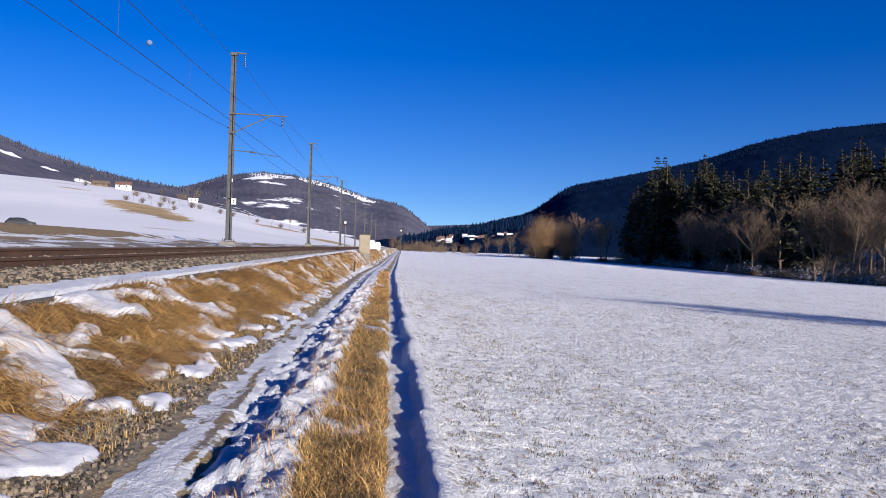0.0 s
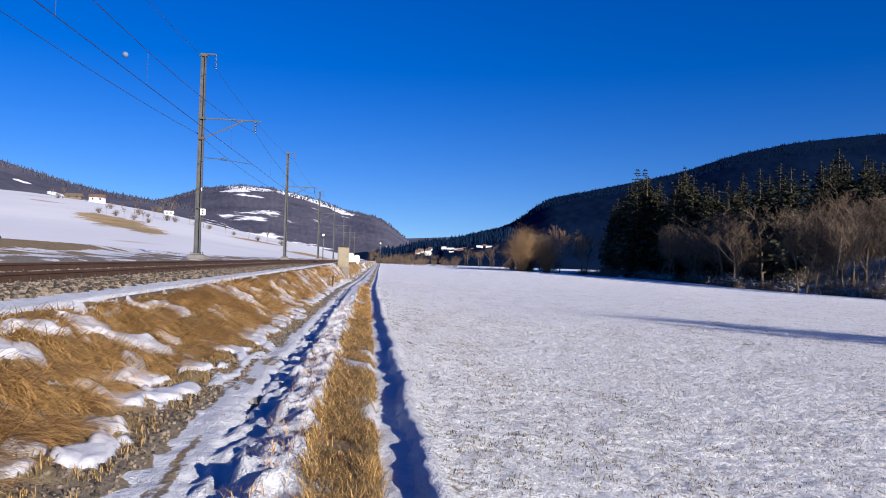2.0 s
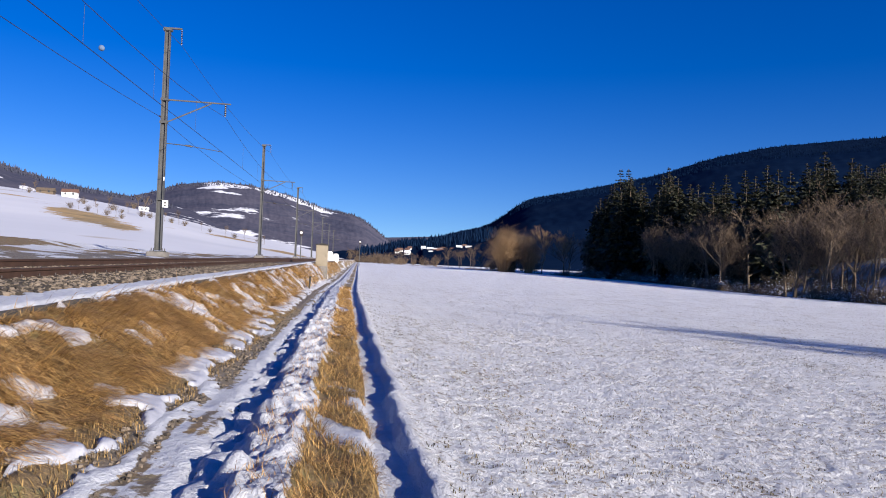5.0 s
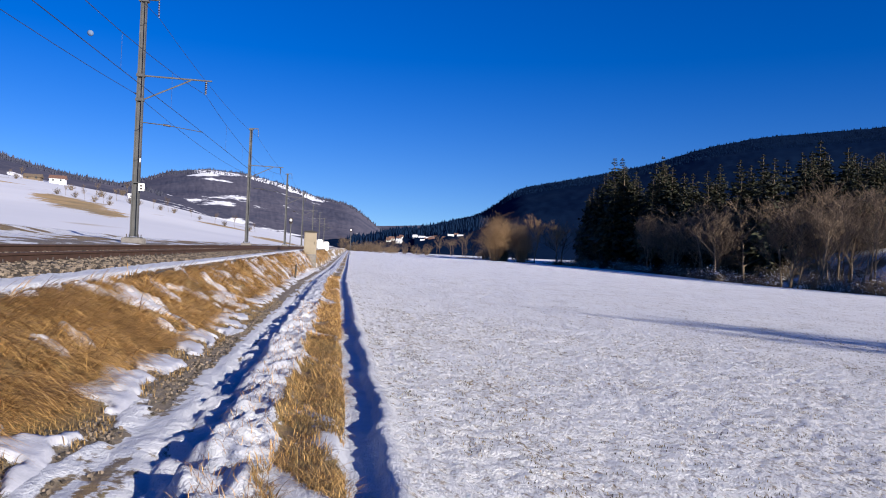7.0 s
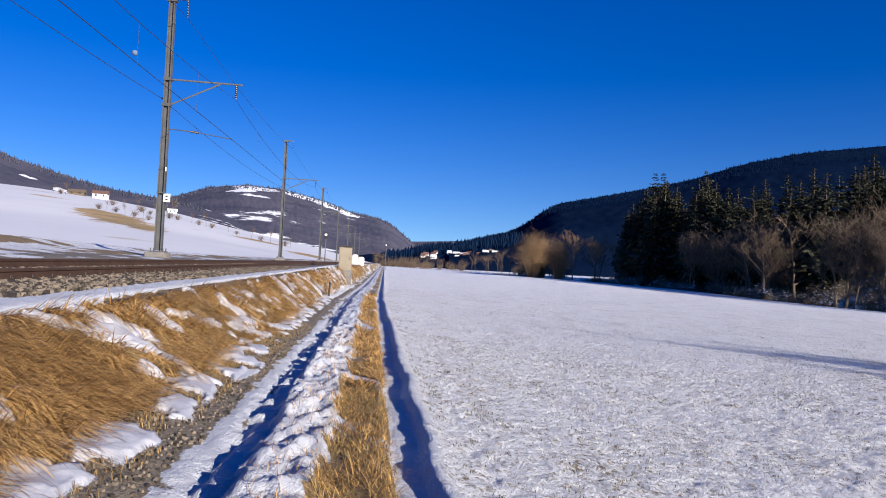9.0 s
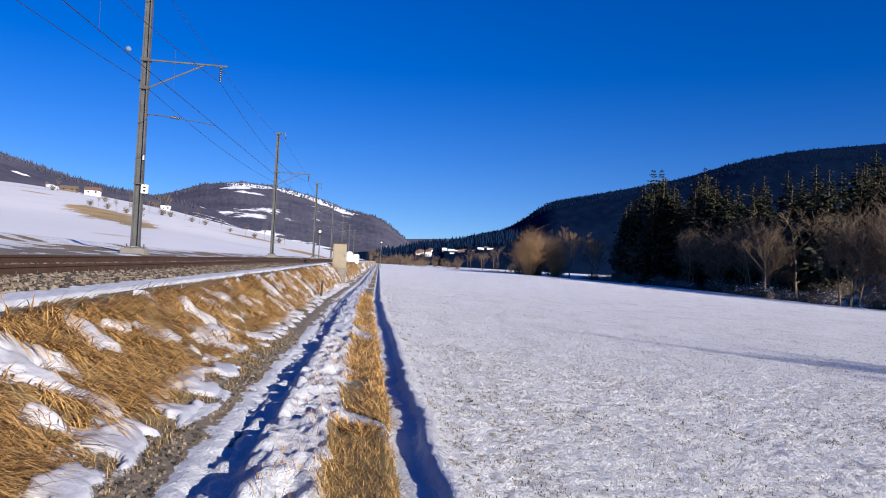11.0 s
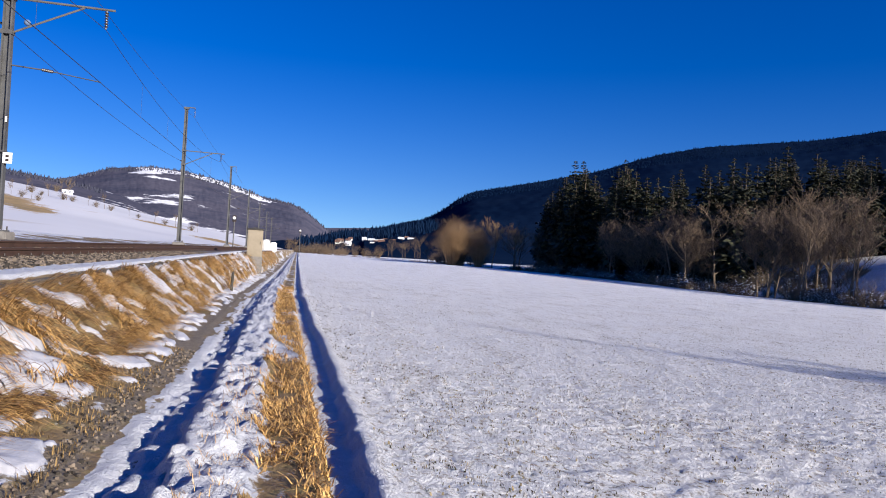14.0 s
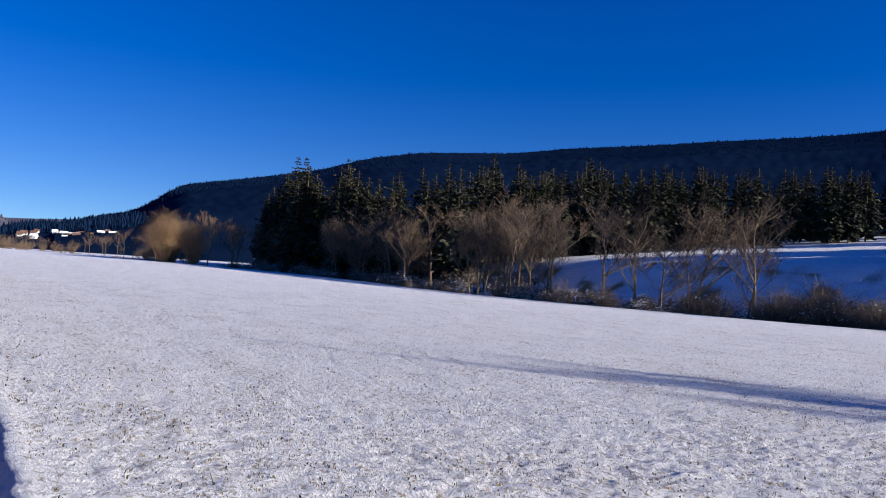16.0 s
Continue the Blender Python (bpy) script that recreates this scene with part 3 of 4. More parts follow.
# ---- catenary masts and wires ----
def mast(x, y, sign=False, arm=True):
    z0 = 1.80
    m = tagged(new("catenary_mast"), "grey steel catenary mast with bracket arm beside the track", "catenary mast", "masts along the track")
    m.matrix_basis = pose(x, y, 0)
    h = 11.88
    web = bmesh.new()
    for sx in (-1, 1):                         # two flanges and a web between them
        verts = [(sx * 0.15, -0.11, z0), (sx * 0.15, 0.11, z0), (sx * 0.115, 0.095, h), (sx * 0.115, -0.095, h)]
        inner = [(vx - sx * 0.045, vy, vz) for vx, vy, vz in verts]
        vs = [web.verts.new(p) for p in verts + inner]
        for f in ((0, 1, 2, 3), (7, 6, 5, 4), (0, 4, 5, 1), (1, 5, 6, 2), (2, 6, 7, 3), (3, 7, 4, 0)):
            web.faces.new([vs[i] for i in f])
    box_bm(-0.11, 0.11, -0.006, 0.006, z0, h - 0.01, bm=web)
    bmesh.ops.recalc_face_normals(web, faces=web.faces)
    part("post", web, STEEL, m)
    base = box_bm(-0.42, 0.42, -0.36, 0.36, 1.2, z0 - 0.06, 0.03)
    part("foundation", base, CONCRETE, m, "rough concrete foundation block")
    plate = box_bm(-0.30, 0.30, -0.26, 0.26, z0 - 0.06, z0 - 0.02, 0.005)
    part("base_plate", plate, STEEL, m)
    for bx in (-0.24, 0.24):
        for by in (-0.2, 0.2):
            part("anchor_bolt", rod_bm((bx, by, z0 - 0.03), (bx, by, z0 + 0.10), 0.02), DARK, m)
    top = box_bm(-0.17, 0.62, -0.05, 0.05, h - 0.02, h + 0.05, 0.008)
    box_bm(-0.19, 0.19, -0.13, 0.13, h - 0.12, h - 0.02, bm=top)
    part("crossarm", top, STEEL, m)
    part("feeder_insulator", insulator_bm((0.60, 0, h - 0.02), (0.62, 0, h - 0.72), 0.045), DARK, m)
    if arm:
        part("bracket_tube", rod_bm((0.1, 0, 8.64), (2.92, 0, 8.60), 0.036), TUBE, m)
        part("strut", rod_bm((0.12, 0, 7.62), (2.05, 0, 8.58), 0.032), TUBE, m)
        part("tube_collar", box_bm(-0.16, 0.16, -0.13, 0.13, 8.58, 8.70), STEEL, m)
        part("strut_collar", box_bm(-0.16, 0.16, -0.13, 0.13, 7.55, 7.67), STEEL, m)
        part("catenary_insulator", insulator_bm((2.68, 0, 8.56), (2.68, 0, 8.02), 0.06), DARK, m)
        steady = rod_bm((0.12, 0, 6.66), (1.1, 0, 6.60), 0.022)
        rod_bm((1.1, 0, 6.60), (2.62, 0, 6.40), 0.016, bm=steady)
        part("steady_arm", steady, STEEL, m)
        part("steady_insulator", insulator_bm((0.98, 0, 6.61), (1.32, 0, 6.57), 0.055), DARK, m)
    part("earth_bracket", rod_bm((-0.14, 0, 7.86), (-0.24, 0, 7.88), 0.03), DARK, m)
    if sign:
        part("number_plate", box_bm(0.12, 0.38, -0.135, -0.12, 3.74, 4.06, 0.01), WHITE, m, "small white number plate")
        for r in range(2):
            part("plate_mark", box_bm(0.20, 0.29, -0.139, -0.1355, 3.80 + 0.12 * r, 3.87 + 0.12 * r), DARK, m)
        part("plate_strap", box_bm(-0.16, 0.16, -0.13, 0.13, 4.07, 4.11), STEEL, m)
        part("marker_tag", box_bm(0.12, 0.17, -0.13, -0.11, 4.95, 5.12), WHITE, m)
    return m


def insulator_bm(a, b, r, discs=6):
    a, b = Vector(a), Vector(b)
    bm = rod_bm(a, b, r * 0.35)
    for i in range(discs):
        p = a.lerp(b, (i + 0.8) / (discs + 0.6))
        d = (b - a).normalized() * 0.02
        rod_bm(p - d, p + d, r, r * 0.6, 10, bm)
    return bm


MASTS = [(-9.3, -28), (-9.3, 6), (-9.3, 39.62), (-9.3, 73.05), (-9.45, 112.3), (-9.5, 149), (-9.5, 187), (-9.5, 226), (-9.5, 266)]
for i, (mx, my) in enumerate(MASTS):
    mast(mx, my, sign=(i == 2))


def cable(name, points, r, label, parent=None):
    cu = bpy.data.curves.new(name, "CURVE")
    cu.dimensions, cu.bevel_depth, cu.bevel_resolution = "3D", r, 1
    sp = cu.splines.new("POLY")
    sp.points.add(len(points) - 1)
    for p, q in zip(sp.points, points):
        p.co = (*q, 1)
    ob = new(name, cu)
    cu.materials.append(WIRE)
    if parent:
        ob.parent = parent
        return ob
    return tagged(ob, label, "overhead wire", "overhead wires")


def spans(dx, z, sag, swing=0.0):
    pts = []
    for (x0, y0), (x1, y1) in zip(MASTS, MASTS[1:]):
        for k in range(12):
            u = k / 12
            pts.append((x0 + (x1 - x0) * u + dx, y0 + (y1 - y0) * u, z - 4 * sag * u * (1 - u)))
    return pts


cable("contact_wire", spans(2.62, 6.39, 0.02), 0.010, "dark copper contact wire above the rails")
cable("catenary_wire", spans(2.68, 8.00, 0.75), 0.009, "dark sagging catenary wire above the contact wire")
cable("feeder_wire", spans(0.62, 11.15, 0.45), 0.010, "dark feeder wire hung from the mast tops")
cable("earth_wire", spans(-0.24, 7.88, 0.35), 0.010, "dark earth wire fixed to the masts")
for (x0, y0), (x1, y1) in zip(MASTS[:5], MASTS[1:]):
    for k in range(1, 6):
        u = k / 6
        yy, xx = y0 + (y1 - y0) * u, x0 + (x1 - x0) * u + 2.65
        tagged(cable("dropper", [(xx, yy, 8.00 - 3.0 * u * (1 - u)), (xx, yy, 6.36)], 0.004, ""), "thin dropper between catenary and contact wire", "overhead wire", "droppers")


# ---- cabinet, stake and bales beside the track ----
def cabinet(x, y):
    z = height_at(x, y)
    c = tagged(new("relay_cabinet"), "beige metal trackside cabinet with a flat dark roof", "cabinet")
    c.matrix_basis = pose(x, y, 0, 0, 0, 4)
    part("plinth", box_bm(-0.44, 0.44, -0.34, 0.34, z - 0.4, 1.18, 0.01), CONCRETE, c)
    part("body", box_bm(-0.42, 0.42, -0.32, 0.32, 1.18, 2.66, 0.015), CABINET, c)
    roof = box_bm(-0.47, 0.47, -0.38, 0.38, 2.66, 2.72, 0.01)
    bmesh.ops.create_cone(roof, cap_ends=True, segments=4, radius1=0.6, radius2=0.05, depth=0.10, matrix=Matrix.Translation((0, 0, 2.77)) @ Matrix.Rotation(radians(45), 4, "Z"))
    part("roof", roof, BOARD, c, "dark low-pitched metal roof")
    d = part("door", box_bm(-0.37, 0.37, -0.335, -0.318, 1.26, 2.60, 0.006), CABINET, c)
    part("door_handle", box_bm(0.27, 0.30, -0.352, -0.335, 1.85, 2.02, 0.004), DARK, d)


cabinet(-2.92, 58.0)
stake = tagged(new("stake"), "thin grey wooden stake standing in dead grass", "stake")
stake.matrix_basis = pose(-2.45, 38.6, 0, 4, 3)
sz = height_at(-2.45, 38.6)
part("shaft", rod_bm((0, 0, sz - 0.3), (0, 0, sz + 0.55), 0.045, 0.04), BOARD, stake)
part("cap", rod_bm((0, 0, sz + 0.55), (0, 0, sz + 0.59), 0.04, 0.015), BOARD, stake)
for i, bx in enumerate((-5.0, -4.2, -3.4)):
    bale = tagged(new("wrapped_bale"), "white film-wrapped round bale beside the track", "bale", "wrapped bales")
    bale.matrix_basis = pose(bx, 104 + 0.4 * i, 0)
    bz = height_at(bx, 104) - 0.05
    bm = bmesh.new()
    bmesh.ops.create_cone(bm, cap_ends=True, segments=20, radius1=0.42, radius2=0.42, depth=1.5 - 0.15 * i, matrix=Matrix.Translation((0, 0, bz + 0.75 - 0.075 * i)))
    bmesh.ops.bevel(bm, geom=[e for e in bm.edges if abs(e.verts[0].co.z - e.verts[1].co.z) < 0.01], offset=0.12, segments=3, affect="EDGES")
    part("film", bm, WHITE, bale)


def signal(x, y, z, h):
    s = tagged(new("railway_signal"), "slim railway signal post with a white lamp", "signal")
    s.matrix_basis = pose(x, y, 0)
    part("post", rod_bm((0, 0, z - 0.5), (0, 0, z + h), 0.08), STEEL, s)
    part("signal_head", box_bm(-0.25, 0.25, -0.1, 0.1, z + h - 0.2, z + h + 0.7, 0.05), DARK, s)
    part("lamp", rod_bm((0, -0.11, z + h + 0.35), (0, -0.22, z + h + 0.35), 0.2, 0.2, 12), WHITE, s)


signal(-0.1, 190, 0.5, 5.4)
signal(-9.0, 116, 1.5, 3.6)


# ---- dead grass ----
def blades(name, label, x, y, z, length, lean, aim, width, droop, material, seed, loose=0.03):
    """Bent grass blades: roots, length, lean from upright, aim (radians from +x), width, droop."""
    rng = np.random.RandomState(seed)
    n = len(x)
    dx, dy = np.cos(aim), np.sin(aim)
    px, py = -dy, dx
    segs = 4
    pts = np.zeros((n, segs * 2 - 1, 3))
    cx, cy, cz = x.copy(), y.copy(), z.copy()
    a = lean.copy()
    for k in range(segs):
        w = width * (1 - 0.75 * k / (segs - 1)) * 0.5
        if k == segs - 1:
            pts[:, 2 * k] = np.stack([cx, cy, cz], -1)
        else:
            pts[:, 2 * k] = np.stack([cx - px * w, cy - py * w, cz], -1)
            pts[:, 2 * k + 1] = np.stack([cx + px * w, cy + py * w, cz], -1)
        st = length / (segs - 1)
        cx, cy, cz = cx + dx * np.sin(a) * st, cy + dy * np.sin(a) * st, cz + np.cos(a) * st
        a = np.minimum(a + droop, 2.35)
        floor_z = land(cx, cy)[0] + 0.4 * loose
        cz = np.maximum(cz, floor_z + rng.uniform(0, loose, n))
    m = 2 * segs - 1
    tri = [(0, 1, 3), (0, 3, 2), (2, 3, 5), (2, 5, 4), (4, 5, 6)]
    f = (np.array(tri)[None] + m * np.arange(n)[:, None, None]).reshape(-1, 3)
    return tagged(raw_mesh(name, pts.reshape(-1, 3), f, material, False), label, "grass", kind="stuff")


def bank_grass(name, label, tufts, per, y0, y1, length, width, material, seed):
    """Tussocks: blades that spring from one root and fall over down the bank."""
    rng = np.random.RandomState(seed)
    ty = y0 + (y1 - y0) * rng.uniform(0, 1, tufts) ** 1.3
    tx = rng.uniform(TROUGH + 0.02, -1.95, tufts) + track_x(ty) * 0.6
    t_snow = land(tx, ty)[1]
    keep = (t_snow < 0.46) & (bank_k(tx, ty) > 0.03) & (tx > TROUGH + 0.01)
    tx, ty = tx[keep], ty[keep]
    n = len(tx)
    t_aim = -0.30 + (fbm(tx * 1.1, ty * 1.1, 77) - 0.5) * 2.2 + rng.normal(0, 0.30, n)
    t_long = rng.uniform(0.55, 1.25, n)
    t_lean = rng.uniform(1.0, 1.55, n)
    x, y, aim, long, lean = (np.repeat(v, per) for v in (tx, ty, t_aim, t_long, t_lean))
    m = n * per
    x = x + rng.normal(0, 0.045, m)
    y = y + rng.normal(0, 0.055, m)
    z, snow, gravel, field = land(x, y)
    blades(name, label, x, y, z - 0.01, length * long * rng.uniform(0.5, 1.2, m), lean + rng.normal(0, 0.18, m), aim + rng.normal(0, 0.28, m), np.full(m, width), rng.uniform(0.15, 0.55, m), material, seed)


bank_grass("dead_grass", "long straw-coloured dead grass lying down the bank", 3800, 20, 3.0, 17, 0.42, 0.0065, STRAW, 1)
bank_grass("dead_grass", "brown dead grass matted on the bank", 1500, 16, 3.0, 17, 0.26, 0.007, STRAW_DARK, 2)
bank_grass("dead_grass", "long straw-coloured dead grass lying down the bank", 3200, 16, 15, 42, 0.44, 0.012, STRAW, 3)
bank_grass("dead_grass", "straw-coloured dead grass on the far bank", 2400, 8, 40, 100, 0.42, 0.03, STRAW, 4)


def strip_grass(name, label, n, s0, s1, y0, y1, length, width, material, seed, limit=0.6):
    rng = np.random.RandomState(seed)
    y = y0 + (y1 - y0) * rng.uniform(0, 1, n) ** 1.4
    s = rng.uniform(s0, s1, n)
    x = s + track_x(y)
    z, snow, gravel, field = land(x, y)
    keep = (snow < limit) & (fbm(x * 5, y * 3, seed + 7, 2) > 0.36)
    x, y, z = x[keep], y[keep], z[keep]
    n = len(x)
    tuft = fbm(x * 3, y * 2, seed, 2)
    blades(name, label, x, y, z - 0.01, length * (0.3 + 1.3 * tuft) * rng.uniform(0.5, 1.2, n), rng.uniform(0.6, 1.5, n), rng.uniform(0, 6.28, n), np.full(n, width), rng.uniform(0.15, 0.6, n), material, seed)


strip_grass("dead_grass", "tufted straw-coloured grass strip along the path", 15000, -0.50, -0.04, 2.8, 20, 0.17, 0.0045, STRAW, 11)
strip_grass("dead_grass", "brown grass strip along the path", 24000, -0.54, -0.04, 2.8, 20, 0.11, 0.005, STRAW_DARK, 12)
strip_grass("dead_grass", "tufted straw-coloured grass strip along the path", 14000, -0.56, -0.04, 18, 45, 0.17, 0.010, STRAW, 13)
strip_grass("dead_grass", "straw stems poking out of trodden snow", 3500, -0.85, -0.45, 2.8, 24, 0.13, 0.004, STRAW, 14, 2.0)
strip_grass("short_grass", "short greenish-brown grass at the foot of the bank", 12000, -2.2, -1.58, 2.8, 26, 0.06, 0.006, STRAW_DARK, 15, 0.47)


# ---- old snow lying in sheets on the bank and at its foot ----
def snow_sheet(y0, y1, cell):
    gx, gy = np.meshgrid(np.arange(TROUGH + 0.05, -1.45, cell), np.arange(y0, y1, cell * 1.2))
    shape = gx.shape
    x, y = gx.ravel(), gy.ravel()
    x = x + track_x(y) * step(TROUGH + 0.05, TROUGH + 1.0, x)
    z, snow, gravel, field = land(x, y)
    soft = sum(land(x + dx, y + dy)[0] for dx, dy in ((0.09, 0), (-0.09, 0), (0, 0.1), (0, -0.1))) / 4
    side = step(-1.56, -1.72, x - track_x(y))
    rise = step(0.36, 0.62, snow) * side
    top = np.maximum(z, soft) - 0.05 + rise * (0.078 + 0.02 * step(0.05, 0.2, bank_k(x, y))) + 0.008 * (fbm(x * 8, y * 8, 97, 2) - 0.5)
    q = grid_quads(*shape)
    q = q[(rise[q] > 0.02).any(axis=1)]
    used, q = np.unique(q, return_inverse=True)
    q = q.reshape(-1, 4)
    ob = raw_mesh("snow_patches", np.stack([x, y, top], -1)[used], q, OLD_SNOW, True)
    return tagged(ob, "ragged sheets of old snow lying on the dead grass", "snow", kind="stuff")


snow_sheet(3.0, 22.0, 0.028)
snow_sheet(22.0, 60.0, 0.045)


# ---- stubble poking through the thin snow of the field ----
def stubble(n, y0, y1, x1, length, width, seed):
    rng = np.random.RandomState(seed)
    y = y0 + (y1 - y0) * rng.uniform(0, 1, n) ** 1.6
    x = track_x(y) + 0.34 + (x1 - 0.34) * rng.uniform(0, 1, n) ** 1.2
    tuft = fbm(x * 7, y * 5, seed + 1, 2) + 0.35 * (fbm(x * 0.9, y * 0.6, seed + 2, 2) - 0.5)
    keep = tuft > 0.62
    x, y = x[keep], y[keep]
    m = len(x)
    z = land(x, y)[0]
    blades("stubble", "short brown grass poking through thin snow", x, y, z - 0.008, length * rng.uniform(0.4, 1.3, m), rng.uniform(0.9, 1.55, m), rng.uniform(0, 6.28, m), np.full(m, width), rng.uniform(0.1, 0.4, m), STUBBLE, seed, 0.013)


stubble(120000, 2.6, 26, 13, 0.020, 0.008, 101)
stubble(40000, 20, 60, 32, 0.03, 0.018, 111)


# ---- trees ----
def tube_rows(out_v, out_f, a, b, r0, r1, sides=3):
    a, b = np.array(a), np.array(b)
    d = (b - a) / (np.linalg.norm(b - a) + 1e-9)
    u = np.cross(d, (0.3, 0.8, 0.5))
    u /= np.linalg.norm(u) + 1e-9
    w = np.cross(d, u)
    i = len(out_v)
    for p, r in ((a, r0), (b, r1)):
        for k in range(sides):
            t = 2 * math.pi * k / sides
            out_v.append(p + r * (math.cos(t) * u + math.sin(t) * w))
    for k in range(sides):
        out_f.append((i + k, i + (k + 1) % sides, i + sides + (k + 1) % sides, i + sides + k))


def bare_tree(h, spread, seed, levels=4, twig=TWIG, up=0.55, fork=(7, 4, 4, 4), label="bare deciduous tree with grey-brown twigs"):
    """A leafless tree: tapered trunk, limbs, and a crown of fine twigs."""
    rng = random.Random(seed)
    wood_v, wood_f, twig_v, twig_f = [], [], [], []

    def grow(a, d, length, r, level):
        pts, p, cur = [np.array(a)], np.array(a), np.array(d)
        steps = 5 if level == 0 else 3 if level < 3 else 2
        for k in range(steps):
            cur = cur + np.array([rng.gauss(0, 0.13) for _ in range(3)]) * (0.5 if level == 0 else 1) + np.array([0, 0, 0.08 * level * up])
            cur /= np.linalg.norm(cur)
            q = p + cur * length / steps
            r0, r1 = r * (1 - 0.6 * k / steps), r * (1 - 0.6 * (k + 1) / steps)
            v, f = (wood_v, wood_f) if level < 2 else (twig_v, twig_f)
            tube_rows(v, f, p, q, r0, r1, 6 if level == 0 else 4 if level == 1 else 3)
            p = q
            pts.append(p)
        if level >= levels:
            return
        n = fork[min(level, len(fork) - 1)] + rng.randint(0, 2)
        for k in range(n):
            t = rng.uniform(0.3 if level == 0 else 0.25, 1.0)
            j = min(int(t * (len(pts) - 1)), len(pts) - 2)
            o = pts[j] + (pts[j + 1] - pts[j]) * (t * (len(pts) - 1) - j)
            ang = rng.uniform(0, 2 * math.pi)
            side = np.array([math.cos(ang), math.sin(ang), 0.0]) * spread
            nd = cur * rng.uniform(0.35, 0.75) + side * rng.uniform(0.5, 1.0) + np.array([0, 0, up * rng.uniform(0.3, 1)])
            nd /= np.linalg.norm(nd)
            grow(o, nd, length * rng.uniform(0.42, 0.66) * (1.15 - 0.4 * t if level == 0 else 1), max(r * rng.uniform(0.3, 0.5), 0.017), level + 1)

    grow((0, 0, -0.4), (0, 0, 1), h * 0.62, h * 0.012, 0)
    top = max(v[2] for v in wood_v + twig_v)
    k = h / top
    t = tagged(new("bare_tree"), label, "tree", "trees along the river")
    link_mesh("trunk", [v * k for v in wood_v], wood_f, BARK, t)
    link_mesh("crown", [v * k for v in twig_v], twig_f, twig, t)
    return t


def conifer(h, w, seed, snowy=0.0):
    """A spruce: trunk and tiers of drooping boughs of needles."""
    rng = random.Random(seed)
    tv, tf, nv, nf, sv, sf = [], [], [], [], [], []
    tube_rows(tv, tf, (0, 0, -0.5), (0, 0, h * 0.97), h * 0.014, 0.03, 7)

    def leaf(v, f, a, d, length, width, lift=0.0):
        side = np.cross(d, (0, 0, 1.0))
        side /= np.linalg.norm(side) + 1e-9
        side = side * math.cos(lift) + np.array([0, 0, 1]) * math.sin(lift)
        i = len(v)
        v.extend([a, a + d * length * 0.45 + side * width, a + d * length - np.array([0, 0, 0.10 * length]), a + d * length * 0.45 - side * width])
        f.append((i, i + 1, i + 2, i + 3))

    tiers = int(h * 1.5)
    for i in range(tiers):
        u = (i + rng.uniform(0, 0.8)) / tiers
        z = h * (0.08 + 0.90 * u)
        reach = w * (1 - u) ** 0.8 * rng.uniform(0.75, 1.15) + 0.15
        if u < 0.12:
            reach *= 0.6
        n = 11 if u < 0.8 else 7
        for k in range(n):
            if rng.random() < 0.12:
                continue
            ang = rng.uniform(0, 2 * math.pi)
            r = reach * rng.uniform(0.6, 1.15)
            d = np.array([math.cos(ang), math.sin(ang), rng.uniform(-0.45, 0.0) + 0.5 * u])
            d /= np.linalg.norm(d)
            a = np.array([0, 0, z])
            leaf(nv, nf, a, d, r, r * 0.20 + 0.08, rng.uniform(-0.6, 0.6))
            for b in range(5):
                o = a + d * r * rng.uniform(0.25, 0.95)
                sd = np.cross(d, (0, 0, 1.0)) * rng.choice((-1, 1))
                e = d * 0.7 + sd * rng.uniform(0.3, 0.9) + np.array([0, 0, rng.uniform(-0.7, 0.05)])
                e /= np.linalg.norm(e)
                leaf(nv, nf, o, e, r * rng.uniform(0.25, 0.45) + 0.1, r * 0.13 + 0.08, rng.uniform(-0.9, 0.9))
            if rng.random() < snowy:
                leaf(sv, sf, a + d * r * 0.5 + np.array([0, 0, 0.08]), d, r * 0.4, r * 0.10, rng.uniform(-0.2, 0.2))
    t = tagged(new("conifer"), "tall dark green spruce with drooping boughs", "tree", "spruces of the wood")
    link_mesh("trunk", tv, tf, BARK, t)
    link_mesh("crown", nv, nf, NEEDLES, t)
    if sv:
        link_mesh("snow_cover", sv, sf, SNOW, t)["kind"] = "stuff"
    return t


